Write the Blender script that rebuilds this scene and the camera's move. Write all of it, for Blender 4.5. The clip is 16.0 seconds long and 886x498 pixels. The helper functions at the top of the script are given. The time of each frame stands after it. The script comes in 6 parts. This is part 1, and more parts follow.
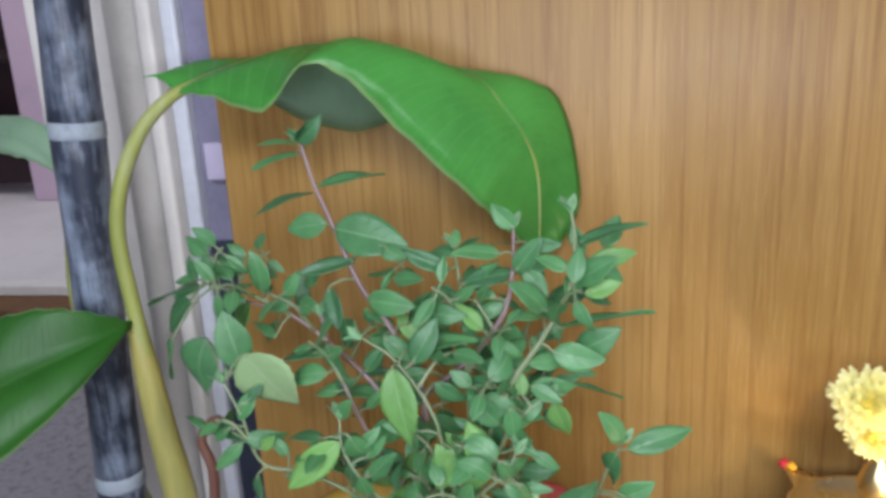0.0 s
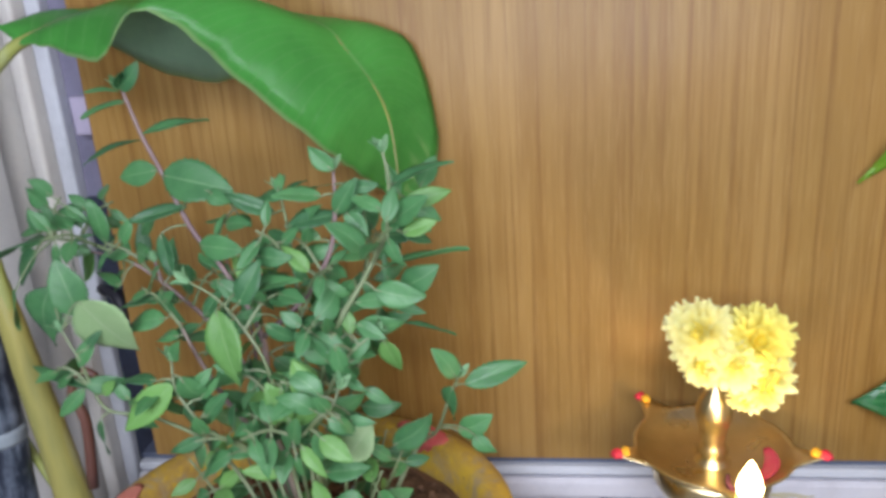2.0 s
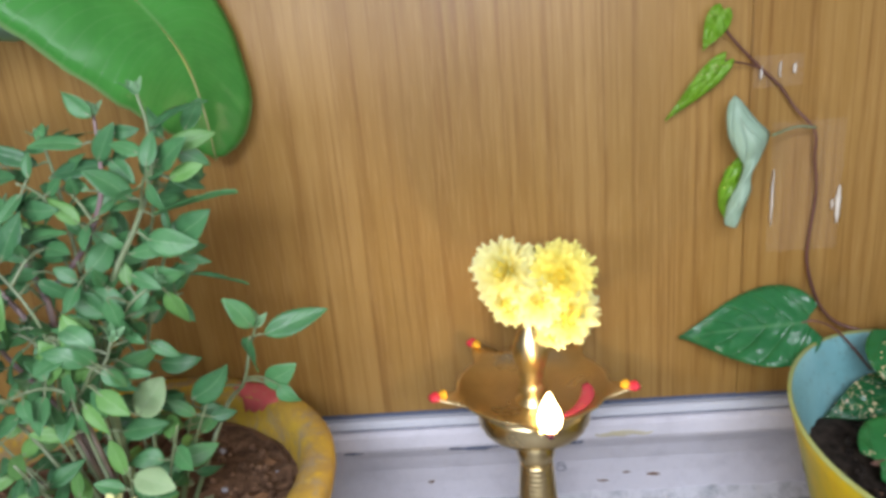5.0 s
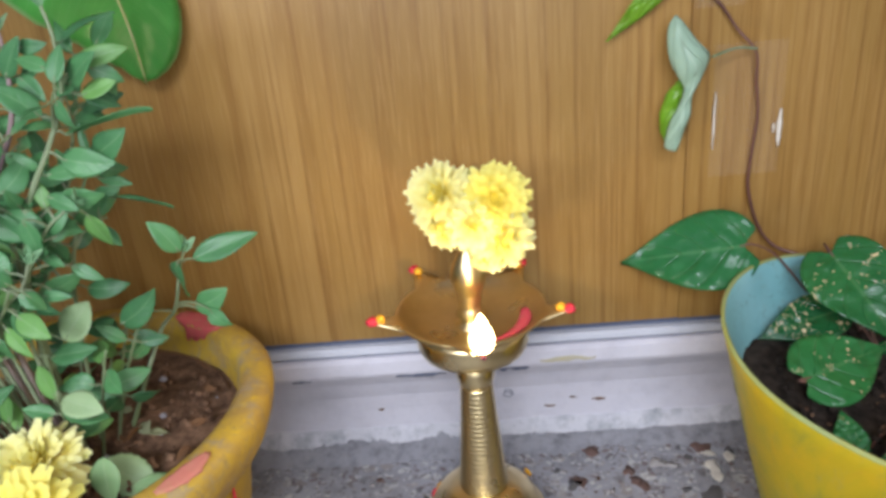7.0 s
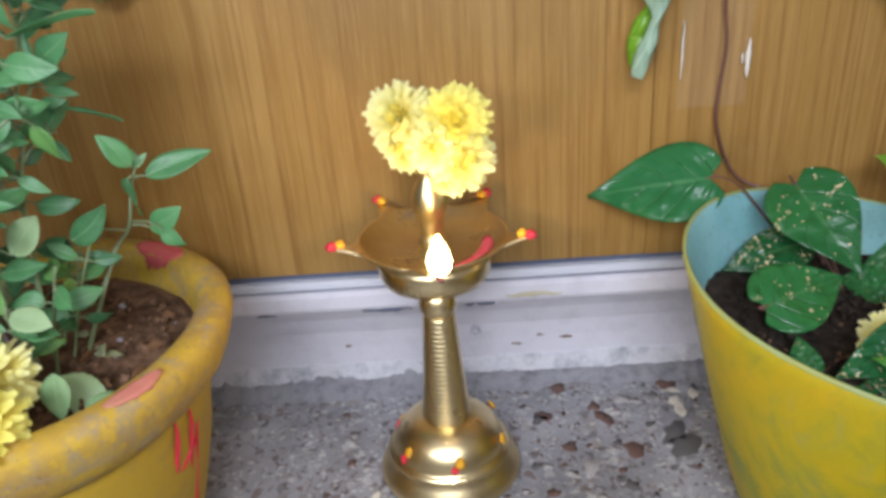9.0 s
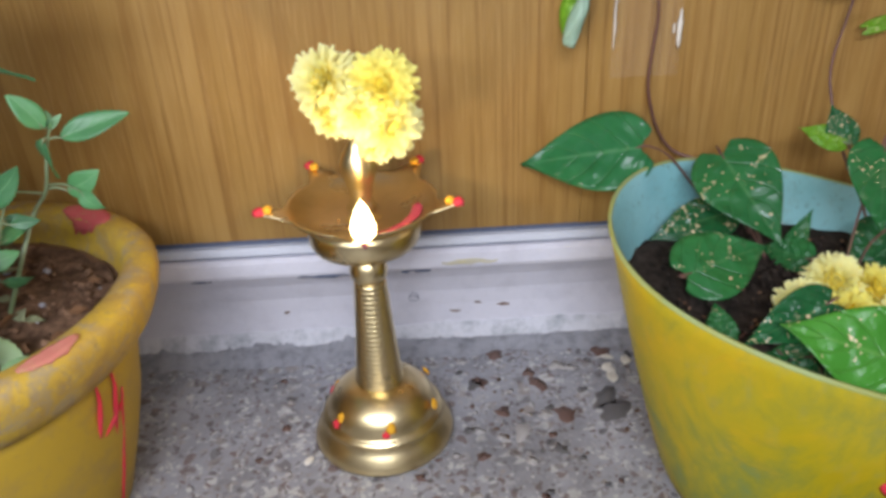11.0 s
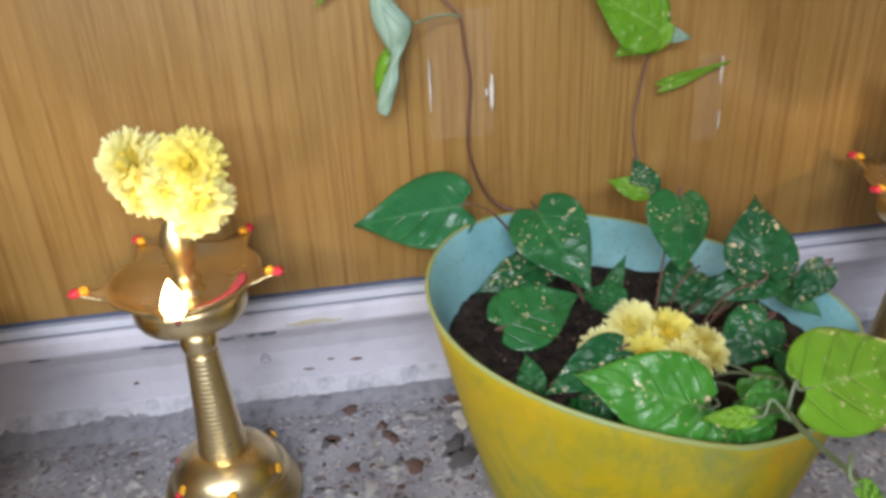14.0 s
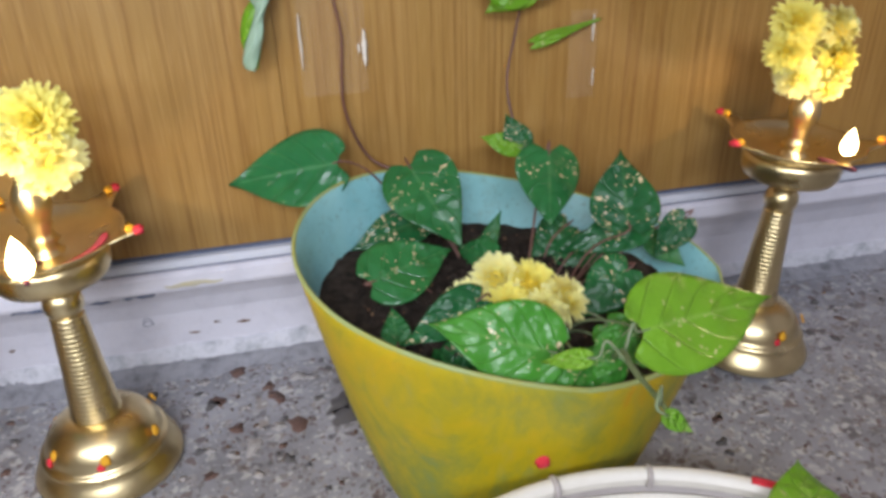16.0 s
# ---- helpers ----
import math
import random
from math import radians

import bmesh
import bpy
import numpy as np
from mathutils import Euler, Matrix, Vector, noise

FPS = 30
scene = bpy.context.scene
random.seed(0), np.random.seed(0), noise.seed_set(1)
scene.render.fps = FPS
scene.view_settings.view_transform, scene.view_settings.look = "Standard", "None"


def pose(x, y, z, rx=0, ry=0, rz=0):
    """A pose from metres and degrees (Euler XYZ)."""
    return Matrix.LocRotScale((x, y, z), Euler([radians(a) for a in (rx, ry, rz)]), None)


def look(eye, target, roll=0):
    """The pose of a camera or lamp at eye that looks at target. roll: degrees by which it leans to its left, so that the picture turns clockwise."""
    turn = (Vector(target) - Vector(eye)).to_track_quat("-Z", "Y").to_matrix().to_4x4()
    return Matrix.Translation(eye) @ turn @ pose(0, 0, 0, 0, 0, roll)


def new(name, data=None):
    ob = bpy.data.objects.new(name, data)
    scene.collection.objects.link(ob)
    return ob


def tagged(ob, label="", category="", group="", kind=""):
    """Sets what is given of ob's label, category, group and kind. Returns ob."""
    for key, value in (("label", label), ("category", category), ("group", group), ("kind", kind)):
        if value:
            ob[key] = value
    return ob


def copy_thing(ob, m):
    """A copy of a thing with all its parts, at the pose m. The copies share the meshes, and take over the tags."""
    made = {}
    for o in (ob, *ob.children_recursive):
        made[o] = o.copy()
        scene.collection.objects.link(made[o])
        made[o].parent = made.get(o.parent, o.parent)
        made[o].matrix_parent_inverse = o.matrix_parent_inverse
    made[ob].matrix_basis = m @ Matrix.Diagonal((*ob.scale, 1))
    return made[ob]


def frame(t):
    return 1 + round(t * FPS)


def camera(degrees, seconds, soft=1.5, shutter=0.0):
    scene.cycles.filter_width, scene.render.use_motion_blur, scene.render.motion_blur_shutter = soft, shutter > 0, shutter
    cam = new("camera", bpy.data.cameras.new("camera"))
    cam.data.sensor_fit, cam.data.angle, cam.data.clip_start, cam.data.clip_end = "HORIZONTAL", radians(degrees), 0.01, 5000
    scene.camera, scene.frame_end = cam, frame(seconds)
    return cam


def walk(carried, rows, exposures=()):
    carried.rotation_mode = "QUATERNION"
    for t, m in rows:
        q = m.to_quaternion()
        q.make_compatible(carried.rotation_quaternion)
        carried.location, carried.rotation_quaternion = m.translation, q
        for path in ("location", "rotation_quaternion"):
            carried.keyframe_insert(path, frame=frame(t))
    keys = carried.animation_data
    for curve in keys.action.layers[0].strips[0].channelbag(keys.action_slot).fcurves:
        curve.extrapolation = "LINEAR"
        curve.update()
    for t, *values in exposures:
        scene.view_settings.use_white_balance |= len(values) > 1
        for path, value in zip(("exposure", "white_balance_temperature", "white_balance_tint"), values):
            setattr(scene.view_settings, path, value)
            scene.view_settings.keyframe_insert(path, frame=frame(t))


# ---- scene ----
# ---------------------------------------------------------------- camera
cam = camera(60.4, 16.0, soft=3.6, shutter=0.4)
ROWS = [
    (0.0, 0.0000, -0.0000, 0.5980, 75.21, 2.93, 9.01),
    (0.5, 0.0147, -0.0011, 0.5923, 74.02, 2.71, 8.59),
    (1.0, 0.0388, -0.0038, 0.5887, 74.00, 2.84, 8.00),
    (1.5, 0.0592, -0.0049, 0.5883, 73.67, 3.08, 6.78),
    (2.0, 0.0930, -0.0019, 0.5827, 72.27, 3.61, 6.48),
    (2.5, 0.1135, -0.0010, 0.5782, 71.59, 3.74, 5.36),
    (3.0, 0.1333, -0.0030, 0.5719, 71.22, 3.79, 4.89),
    (3.5, 0.1497, -0.0002, 0.5673, 70.90, 3.89, 3.82),
    (4.0, 0.1735, 0.0022, 0.5591, 71.09, 4.56, 3.30),
    (6.5, 0.2171, 0.0021, 0.5367, 67.48, 4.83, 0.46),
    (7.0, 0.2303, 0.0022, 0.5297, 66.23, 4.78, 0.34),
    (7.5, 0.2355, 0.0018, 0.5203, 66.33, 5.05, -0.61),
    (8.0, 0.2471, 0.0006, 0.5133, 65.27, 4.90, -0.60),
    (8.5, 0.2486, -0.0042, 0.5016, 64.81, 4.50, -0.26),
    (9.0, 0.2499, -0.0053, 0.4967, 63.67, 3.97, -0.18),
    (11.5, 0.2947, -0.0086, 0.4937, 61.21, 2.36, -3.20),
    (12.0, 0.3113, -0.0082, 0.4950, 61.32, 2.48, -4.70),
    (12.5, 0.3254, -0.0096, 0.5003, 61.75, 2.29, -5.88),
    (13.0, 0.3375, -0.0122, 0.5108, 62.95, 2.53, -6.56),
    (13.5, 0.3468, -0.0196, 0.5188, 63.73, 2.51, -7.34),
    (14.0, 0.3607, -0.0223, 0.5208, 63.47, 2.69, -8.89),
    (14.5, 0.3736, -0.0270, 0.5183, 62.67, 2.31, -9.63),
    (15.0, 0.3845, -0.0308, 0.5187, 62.17, 2.34, -10.76),
    (15.5, 0.4035, -0.0372, 0.5114, 61.67, 1.84, -12.52),
    (16.0, 0.4165, -0.0421, 0.5091, 61.11, 1.43, -13.29),
]
EXPO = [(0.0, 0.0), (3.0, -0.08), (8.0, -0.04), (13.0, -0.04), (16.0, 0.02)]
walk(cam, [(t, pose(x, y, z, rx, ry, rz)) for t, x, y, z, rx, ry, rz in ROWS], EXPO)

# ---------------------------------------------------------------- light
PANEL_Y = 0.653          # face of the wooden door panels
SILL_Z = 0.153           # their lower edge

world = bpy.data.worlds.new("room_air")
scene.world = world
world.use_nodes = True
world.node_tree.nodes["Background"].inputs[0].default_value = (0.75, 0.83, 1.0, 1)
world.node_tree.nodes["Background"].inputs[1].default_value = 0.45


def area_lamp(name, eye, target, sx, sy, watts, colour):
    data = bpy.data.lights.new(name, "AREA")
    data.shape, data.size, data.size_y, data.energy, data.color = "RECTANGLE", sx, sy, watts, colour
    ob = new(name, data)
    ob.matrix_world = look(eye, target)
    return ob


def point_lamp(name, eye, watts, colour, radius):
    data = bpy.data.lights.new(name, "POINT")
    data.energy, data.color, data.shadow_soft_size = watts, colour, radius
    ob = new(name, data)
    ob.location = eye
    return ob


# the white light carried beside the lens, spread over its way
area_lamp("torch_light", (0.10, -0.085, 0.56), (0.12, 0.6, 0.31), 0.78, 0.08, 4.6, (0.86, 0.90, 1.0))
# an unseen fill light, added high on the wall behind
area_lamp("back_fill_light", (0.0, -2.25, 2.0), (0.10, 0.6, 1.45), 1.5, 0.5, 70.0, (0.82, 0.87, 1.0))
# added unseen fill that lifts the brightness of the far room
area_lamp("far_room_fill", (-2.0, 2.6, 2.5), (-1.6, 2.4, 0.0), 0.6, 0.6, 24.0, (0.9, 0.92, 1.0))
FLAME = (1.0, 0.76, 0.48)
point_lamp("flame_glow", (0.225, 0.456, 0.288), 0.45, FLAME, 0.006)
point_lamp("flame_glow", (0.891, 0.468, 0.290), 0.45, FLAME, 0.006)


# ---------------------------------------------------------------- materials
class Mat:
    """A node material, built by small steps."""

    def __init__(self, name, rough=0.6, metal=0.0, spec=0.5):
        self.m = bpy.data.materials.new(name)
        self.m.use_nodes = True
        self.t = self.m.node_tree
        self.b = self.t.nodes["Principled BSDF"]
        self.b.inputs["Roughness"].default_value = rough
        self.b.inputs["Metallic"].default_value = metal
        self.b.inputs["Specular IOR Level"].default_value = spec
        self.height = None

    def node(self, kind, **kw):
        n = self.t.nodes.new(kind)
        for k, v in kw.items():
            if k in n.inputs:
                if hasattr(v, "is_output"):
                    self.t.links.new(v, n.inputs[k])
                else:
                    n.inputs[k].default_value = v
        return n

    def link(self, a, b):
        self.t.links.new(a, b)

    def coords(self, scale=(1, 1, 1), kind="Object"):
        c = self.t.nodes.new("ShaderNodeTexCoord")
        m = self.t.nodes.new("ShaderNodeMapping")
        m.inputs["Scale"].default_value = scale
        self.link(c.outputs[kind], m.inputs["Vector"])
        return m.outputs["Vector"]

    def noise(self, vec, scale, detail=4.0, rough=0.55, distort=0.0):
        n = self.node("ShaderNodeTexNoise", Scale=scale, Detail=detail, Roughness=rough, Distortion=distort)
        self.link(vec, n.inputs["Vector"])
        return n.outputs["Fac"]

    def voronoi(self, vec, scale, out="Distance", feature="F1", rand=1.0):
        n = self.t.nodes.new("ShaderNodeTexVoronoi")
        n.feature = feature
        n.inputs["Scale"].default_value = scale
        n.inputs["Randomness"].default_value = rand
        self.link(vec, n.inputs["Vector"])
        return n.outputs[out]

    def ramp(self, fac, *stops):
        n = self.t.nodes.new("ShaderNodeValToRGB")
        e = n.color_ramp.elements
        while len(e) < len(stops):
            e.new(0.5)
        for el, (p, c) in zip(e, stops):
            el.position = p
            el.color = (*c, 1) if len(c) == 3 else c
        self.link(fac, n.inputs["Fac"])
        return n.outputs["Color"]

    def step(self, fac, lo, hi):
        n = self.t.nodes.new("ShaderNodeMapRange")
        n.inputs["From Min"].default_value, n.inputs["From Max"].default_value = lo, hi
        n.clamp = True
        self.link(fac, n.inputs["Value"])
        return n.outputs["Result"]

    def calc(self, op, a, b=0.0, clamp=False):
        n = self.t.nodes.new("ShaderNodeMath")
        n.operation, n.use_clamp = op, clamp
        for i, v in enumerate((a, b)):
            if hasattr(v, "is_output"):
                self.link(v, n.inputs[i])
            else:
                n.inputs[i].default_value = v
        return n.outputs[0]

    def mix(self, fac, a, b, mode="MIX"):
        n = self.t.nodes.new("ShaderNodeMix")
        n.data_type, n.blend_type = "RGBA", mode
        for i, v in ((0, fac), (6, a), (7, b)):
            if hasattr(v, "is_output"):
                self.link(v, n.inputs[i])
            else:
                n.inputs[i].default_value = v if i == 0 else (*v, 1)
        return n.outputs[2]

    def attr(self, name):
        n = self.t.nodes.new("ShaderNodeAttribute")
        n.attribute_name = name
        return n.outputs["Fac"]

    def rand(self):
        return self.t.nodes.new("ShaderNodeObjectInfo").outputs["Random"]

    def island(self):
        return self.t.nodes.new("ShaderNodeNewGeometry").outputs["Random Per Island"]

    def colour(self, c):
        if hasattr(c, "is_output"):
            self.link(c, self.b.inputs["Base Color"])
        else:
            self.b.inputs["Base Color"].default_value = (*c, 1)
        return self

    def rough(self, r):
        self.link(r, self.b.inputs["Roughness"])
        return self

    def bump(self, height, strength=0.3, dist=0.001):
        n = self.t.nodes.new("ShaderNodeBump")
        n.inputs["Strength"].default_value, n.inputs["Distance"].default_value = strength, dist
        self.link(height, n.inputs["Height"])
        self.link(n.outputs["Normal"], self.b.inputs["Normal"])
        return self


def wood_material():
    m = Mat("teak_laminate", 0.34, 0, 0.38)
    v = m.coords((1, 1, 0.035))
    wide = m.noise(v, 9, 3, 0.5, 0.6)
    band = m.noise(v, 52, 4, 0.65, 0.3)
    fine = m.noise(m.coords((1, 1, 0.012)), 190, 3, 0.6)
    hair = m.noise(m.coords((1, 1, 0.05)), 520, 2, 0.6)
    c = m.ramp(wide, (0.3, (0.275, 0.150, 0.038)), (0.5, (0.322, 0.185, 0.050)), (0.7, (0.368, 0.217, 0.067)))
    c = m.mix(m.calc("MULTIPLY", m.step(band, 0.46, 0.66), 0.65), c, (0.220, 0.105, 0.022))
    c = m.mix(m.calc("MULTIPLY", m.step(fine, 0.5, 0.66), 0.62), c, (0.185, 0.085, 0.020))
    c = m.mix(m.calc("MULTIPLY", m.step(hair, 0.5, 0.75), 0.25), c, (0.5, 0.32, 0.12))
    smear = m.noise(m.coords(), 5, 4)
    m.rough(m.calc("ADD", m.calc("MULTIPLY", smear, 0.2), 0.28))
    m.bump(m.calc("ADD", fine, hair), 0.12, 0.0004)
    return m.colour(c).m


def terrazzo_material():
    m = Mat("worn_terrazzo", 0.45)
    v = m.coords()
    warp = m.t.nodes.new("ShaderNodeTexNoise")
    warp.inputs["Scale"].default_value = 70
    m.link(v, warp.inputs["Vector"])
    add = m.t.nodes.new("ShaderNodeVectorMath")
    add.operation = "MULTIPLY_ADD"
    m.link(warp.outputs["Color"], add.inputs[0])
    add.inputs[1].default_value = (0.016, 0.016, 0.0)
    m.link(v, add.inputs[2])
    vec = add.outputs[0]
    ground = m.ramp(m.noise(v, 13, 6, 0.65), (0.3, (0.11, 0.112, 0.130)), (0.5, (0.215, 0.220, 0.252)), (0.7, (0.34, 0.348, 0.39)))
    ground = m.mix(m.calc("MULTIPLY", m.noise(v, 420, 3), 0.5), ground, (0.42, 0.41, 0.41))
    c = ground
    for scale, lim, seed in ((58, 0.34, 0.0), (96, 0.36, 3.0), (150, 0.36, 5.0), (230, 0.35, 7.0)):
        mp = m.t.nodes.new("ShaderNodeMapping")
        mp.inputs["Location"].default_value = (seed, seed * 0.7, 0.4)
        m.link(vec, mp.inputs["Vector"])
        n = m.t.nodes.new("ShaderNodeTexVoronoi")
        n.inputs["Scale"].default_value = scale
        m.link(mp.outputs[0], n.inputs["Vector"])
        sep = m.t.nodes.new("ShaderNodeSeparateColor")
        m.link(n.outputs["Color"], sep.inputs[0])
        chip = m.ramp(sep.outputs[0], (0.0, (0.05, 0.05, 0.055)), (0.15, (0.13, 0.07, 0.055)), (0.36, (0.12, 0.12, 0.125)), (0.5, (0.26, 0.22, 0.19)), (0.7, (0.40, 0.40, 0.42)), (0.9, (0.52, 0.51, 0.49)))
        keep = m.calc("GREATER_THAN", sep.outputs[1], 0.55 if scale < 100 else 0.36)
        inside = m.calc("MULTIPLY", m.calc("SUBTRACT", 1.0, m.step(n.outputs["Distance"], lim, lim + 0.06)), keep)
        c = m.mix(m.calc("MULTIPLY", inside, 0.74), c, chip)
    dirt = m.noise(v, 9, 5, 0.7)
    c = m.mix(m.calc("MULTIPLY", m.step(dirt, 0.52, 0.72), 0.6), c, (0.09, 0.085, 0.085))
    m.rough(m.calc("ADD", m.calc("MULTIPLY", dirt, 0.35), 0.25))
    m.bump(m.noise(v, 260, 3), 0.2, 0.0005)
    return m.colour(c).m


def paint_material(name, base, dark, rough=0.5, scale=18, amount=0.6, grain=260, spec=0.4):
    """Plain paint or plaster with blotches and specks."""
    m = Mat(name, rough, 0, spec)
    v = m.coords()
    c = m.mix(m.calc("MULTIPLY", m.step(m.noise(v, scale, 6, 0.65), 0.48, 0.72), amount), base, dark)
    c = m.mix(m.calc("MULTIPLY", m.step(m.noise(v, grain, 3), 0.55, 0.75), amount * 0.5), c, dark)
    m.bump(m.calc("ADD", m.noise(v, grain, 4), m.calc("MULTIPLY", m.noise(v, scale * 1.5, 4), 2.0)), 0.3, 0.0008)
    return m.colour(c).m


def brass_material():
    m = Mat("polished_brass", 0.35, 1.0)
    v = m.coords()
    tarn = m.noise(v, 26, 5, 0.6)
    c = m.mix(m.calc("MULTIPLY", m.step(tarn, 0.42, 0.72), 0.55), (0.78, 0.64, 0.36), (0.56, 0.44, 0.21))
    m.rough(m.calc("ADD", m.calc("MULTIPLY", tarn, 0.28), 0.17))
    rings = m.noise(m.coords((6, 6, 420)), 1.0, 2)
    m.bump(rings, 0.12, 0.0004)
    return m.colour(c).m


def leaf_material(name, dark, light, vein, rough, spots=0.0, veins=6.0, fuzz=0.0, under=None):
    """Leaf skin: tone by noise and by leaf, pale midrib and side veins along the attributes lu, lv; specks of powder."""
    m = Mat(name, rough, 0, 0.5)
    big = veins > 20
    place = m.t.nodes.new("ShaderNodeMapping")
    m.link(m.coords(), place.inputs["Vector"])
    shift = m.t.nodes.new("ShaderNodeCombineXYZ")
    m.link(m.calc("MULTIPLY", m.rand(), 37.0), shift.inputs[0])
    m.link(m.calc("MULTIPLY", m.rand(), 11.0), shift.inputs[1])
    m.link(shift.outputs[0], place.inputs["Location"])
    v = place.outputs[0]
    tone = m.calc("ADD", m.calc("MULTIPLY", m.noise(v, 18 if big else 3, 4), 0.6), m.calc("MULTIPLY", m.rand(), 0.5))
    c = m.mix(m.step(tone, 0.25, 0.85), dark, light)
    if big:
        c = m.mix(m.calc("MULTIPLY", m.step(m.noise(v, 9, 5, 0.65), 0.43, 0.62), 0.55), c, tuple(0.6 * q for q in dark))
    lu, lv = m.attr("lu"), m.attr("lv")
    av = m.calc("ABSOLUTE", lv)
    mid = m.calc("SUBTRACT", 1.0, m.step(av, 0.0 if big else 0.015, 0.035 if big else 0.07))
    w = m.calc("FRACT", m.calc("SUBTRACT", m.calc("MULTIPLY", lu, veins), m.calc("MULTIPLY", av, 1.7 if veins < 20 else 0.8)))
    side = m.calc("SUBTRACT", 1.0, m.step(m.calc("ABSOLUTE", m.calc("SUBTRACT", w, 0.5)), 0.0, 0.09))
    c = m.mix(m.calc("MAXIMUM", m.calc("MULTIPLY", mid, 0.45 if big else 0.42), m.calc("MULTIPLY", side, 0.12 if big else (0.04 if fuzz else 0.09))), c, vein)
    if big:
        c = m.mix(m.calc("MULTIPLY", m.step(av, 0.955, 0.985), 0.7), c, (0.40, 0.58, 0.26))
    if fuzz:
        c = m.mix(m.calc("MULTIPLY", m.noise(v, 40, 3), fuzz), c, (0.42, 0.55, 0.42))
    if spots:
        vec = v
        for scale, lim, keep in ((12, 0.34, 0.66), (20, 0.31, 0.64), (36, 0.30, 0.56)):
            n = m.t.nodes.new("ShaderNodeTexVoronoi")
            n.inputs["Scale"].default_value = scale
            m.link(vec, n.inputs["Vector"])
            sep = m.t.nodes.new("ShaderNodeSeparateColor")
            m.link(n.outputs["Color"], sep.inputs[0])
            cluster = m.step(m.noise(vec, 2.6, 3), 0.42, 0.62)
            k = m.calc("MULTIPLY", m.calc("GREATER_THAN", m.calc("MULTIPLY", sep.outputs[0], m.calc("ADD", m.calc("MULTIPLY", cluster, 0.6), 0.5)), m.calc("ADD", keep + 0.02, m.calc("MULTIPLY", m.rand(), 0.24))), m.calc("LESS_THAN", n.outputs["Distance"], lim))
            c = m.mix(m.calc("MULTIPLY", k, spots), c, (0.78, 0.62, 0.36))
    m.colour(c)
    glow = m.t.nodes.new("ShaderNodeBsdfTranslucent")
    m.link(c, glow.inputs["Color"])
    both = m.t.nodes.new("ShaderNodeMixShader")
    both.inputs[0].default_value = 0.5 if big else 0.2
    m.link(m.b.outputs[0], both.inputs[1])
    m.link(glow.outputs[0], both.inputs[2])
    m.link(both.outputs[0], m.t.nodes["Material Output"].inputs["Surface"])
    ht = m.calc("ADD", m.calc("MULTIPLY", side, -0.6 if big or fuzz else -0.28), m.calc("MULTIPLY", m.noise(v, 160 if big else 14, 3), 0.5))
    if not big and not fuzz:
        cell = m.voronoi(v, 7.0, "Distance", "SMOOTH_F1")
        ht = m.calc("SUBTRACT", ht, m.calc("MULTIPLY", cell, 1.5))
    m.bump(ht, 0.2 if big else (0.3 if fuzz else 0.9), 0.0016 if big or fuzz else 0.003)
    return m.m


def petal_material(name, base, tip):
    m = Mat(name, 0.6, 0, 0.3)
    c = m.mix(m.attr("lu"), base, tip)
    c = m.mix(m.calc("MULTIPLY", m.island(), 0.35), c, tip)
    m.colour(c)
    glow = m.t.nodes.new("ShaderNodeBsdfTranslucent")
    m.link(c, glow.inputs["Color"])
    both = m.t.nodes.new("ShaderNodeMixShader")
    both.inputs[0].default_value = 0.45
    m.link(m.b.outputs[0], both.inputs[1])
    m.link(glow.outputs[0], both.inputs[2])
    m.link(both.outputs[0], m.t.nodes["Material Output"].inputs["Surface"])
    return m.m


def soil_material(name, a, b):
    m = Mat(name, 0.95, 0, 0.2)
    v = m.coords()
    c = m.ramp(m.noise(v, 90, 6, 0.7), (0.35, a), (0.55, b), (0.75, tuple(min(1, k * 2.0) for k in b)))
    m.bump(m.noise(v, 240, 5), 0.8, 0.002)
    return m.colour(c).m


def cane_material():
    m = Mat("waxy_dark_cane", 0.42)
    v = m.coords((1, 1, 0.12))
    streak = m.noise(v, 70, 5, 0.7)
    bloom = m.noise(m.coords(), 20, 5, 0.6)
    c = m.mix(m.step(m.calc("MULTIPLY", streak, bloom), 0.2, 0.38), (0.022, 0.030, 0.052), (0.26, 0.31, 0.40))
    m.bump(streak, 0.2, 0.0006)
    return m.colour(c).m


def stem_material(name, a, b, c3):
    m = Mat(name, 0.45)
    v = m.coords((1, 1, 0.15))
    c = m.ramp(m.noise(v, 40, 4), (0.3, a), (0.5, b), (0.7, c3))
    m.bump(m.noise(v, 120, 3), 0.2, 0.0008)
    return m.colour(c).m


def emit_material(name, colour, strength):
    m = Mat(name)
    m.b.inputs["Base Color"].default_value = (0, 0, 0, 1)
    m.b.inputs["Emission Color"].default_value = (*colour, 1)
    m.b.inputs["Emission Strength"].default_value = strength
    return m.m


def tape_material():
    m = Mat("clear_tape", 0.12, 0, 0.6)
    m.b.inputs["Base Color"].default_value = (0.8, 0.8, 0.8, 1)
    m.b.inputs["Alpha"].default_value = 0.02
    m.bump(m.noise(m.coords((1, 1, 0.3)), 160, 3), 0.6, 0.002)
    return m.m


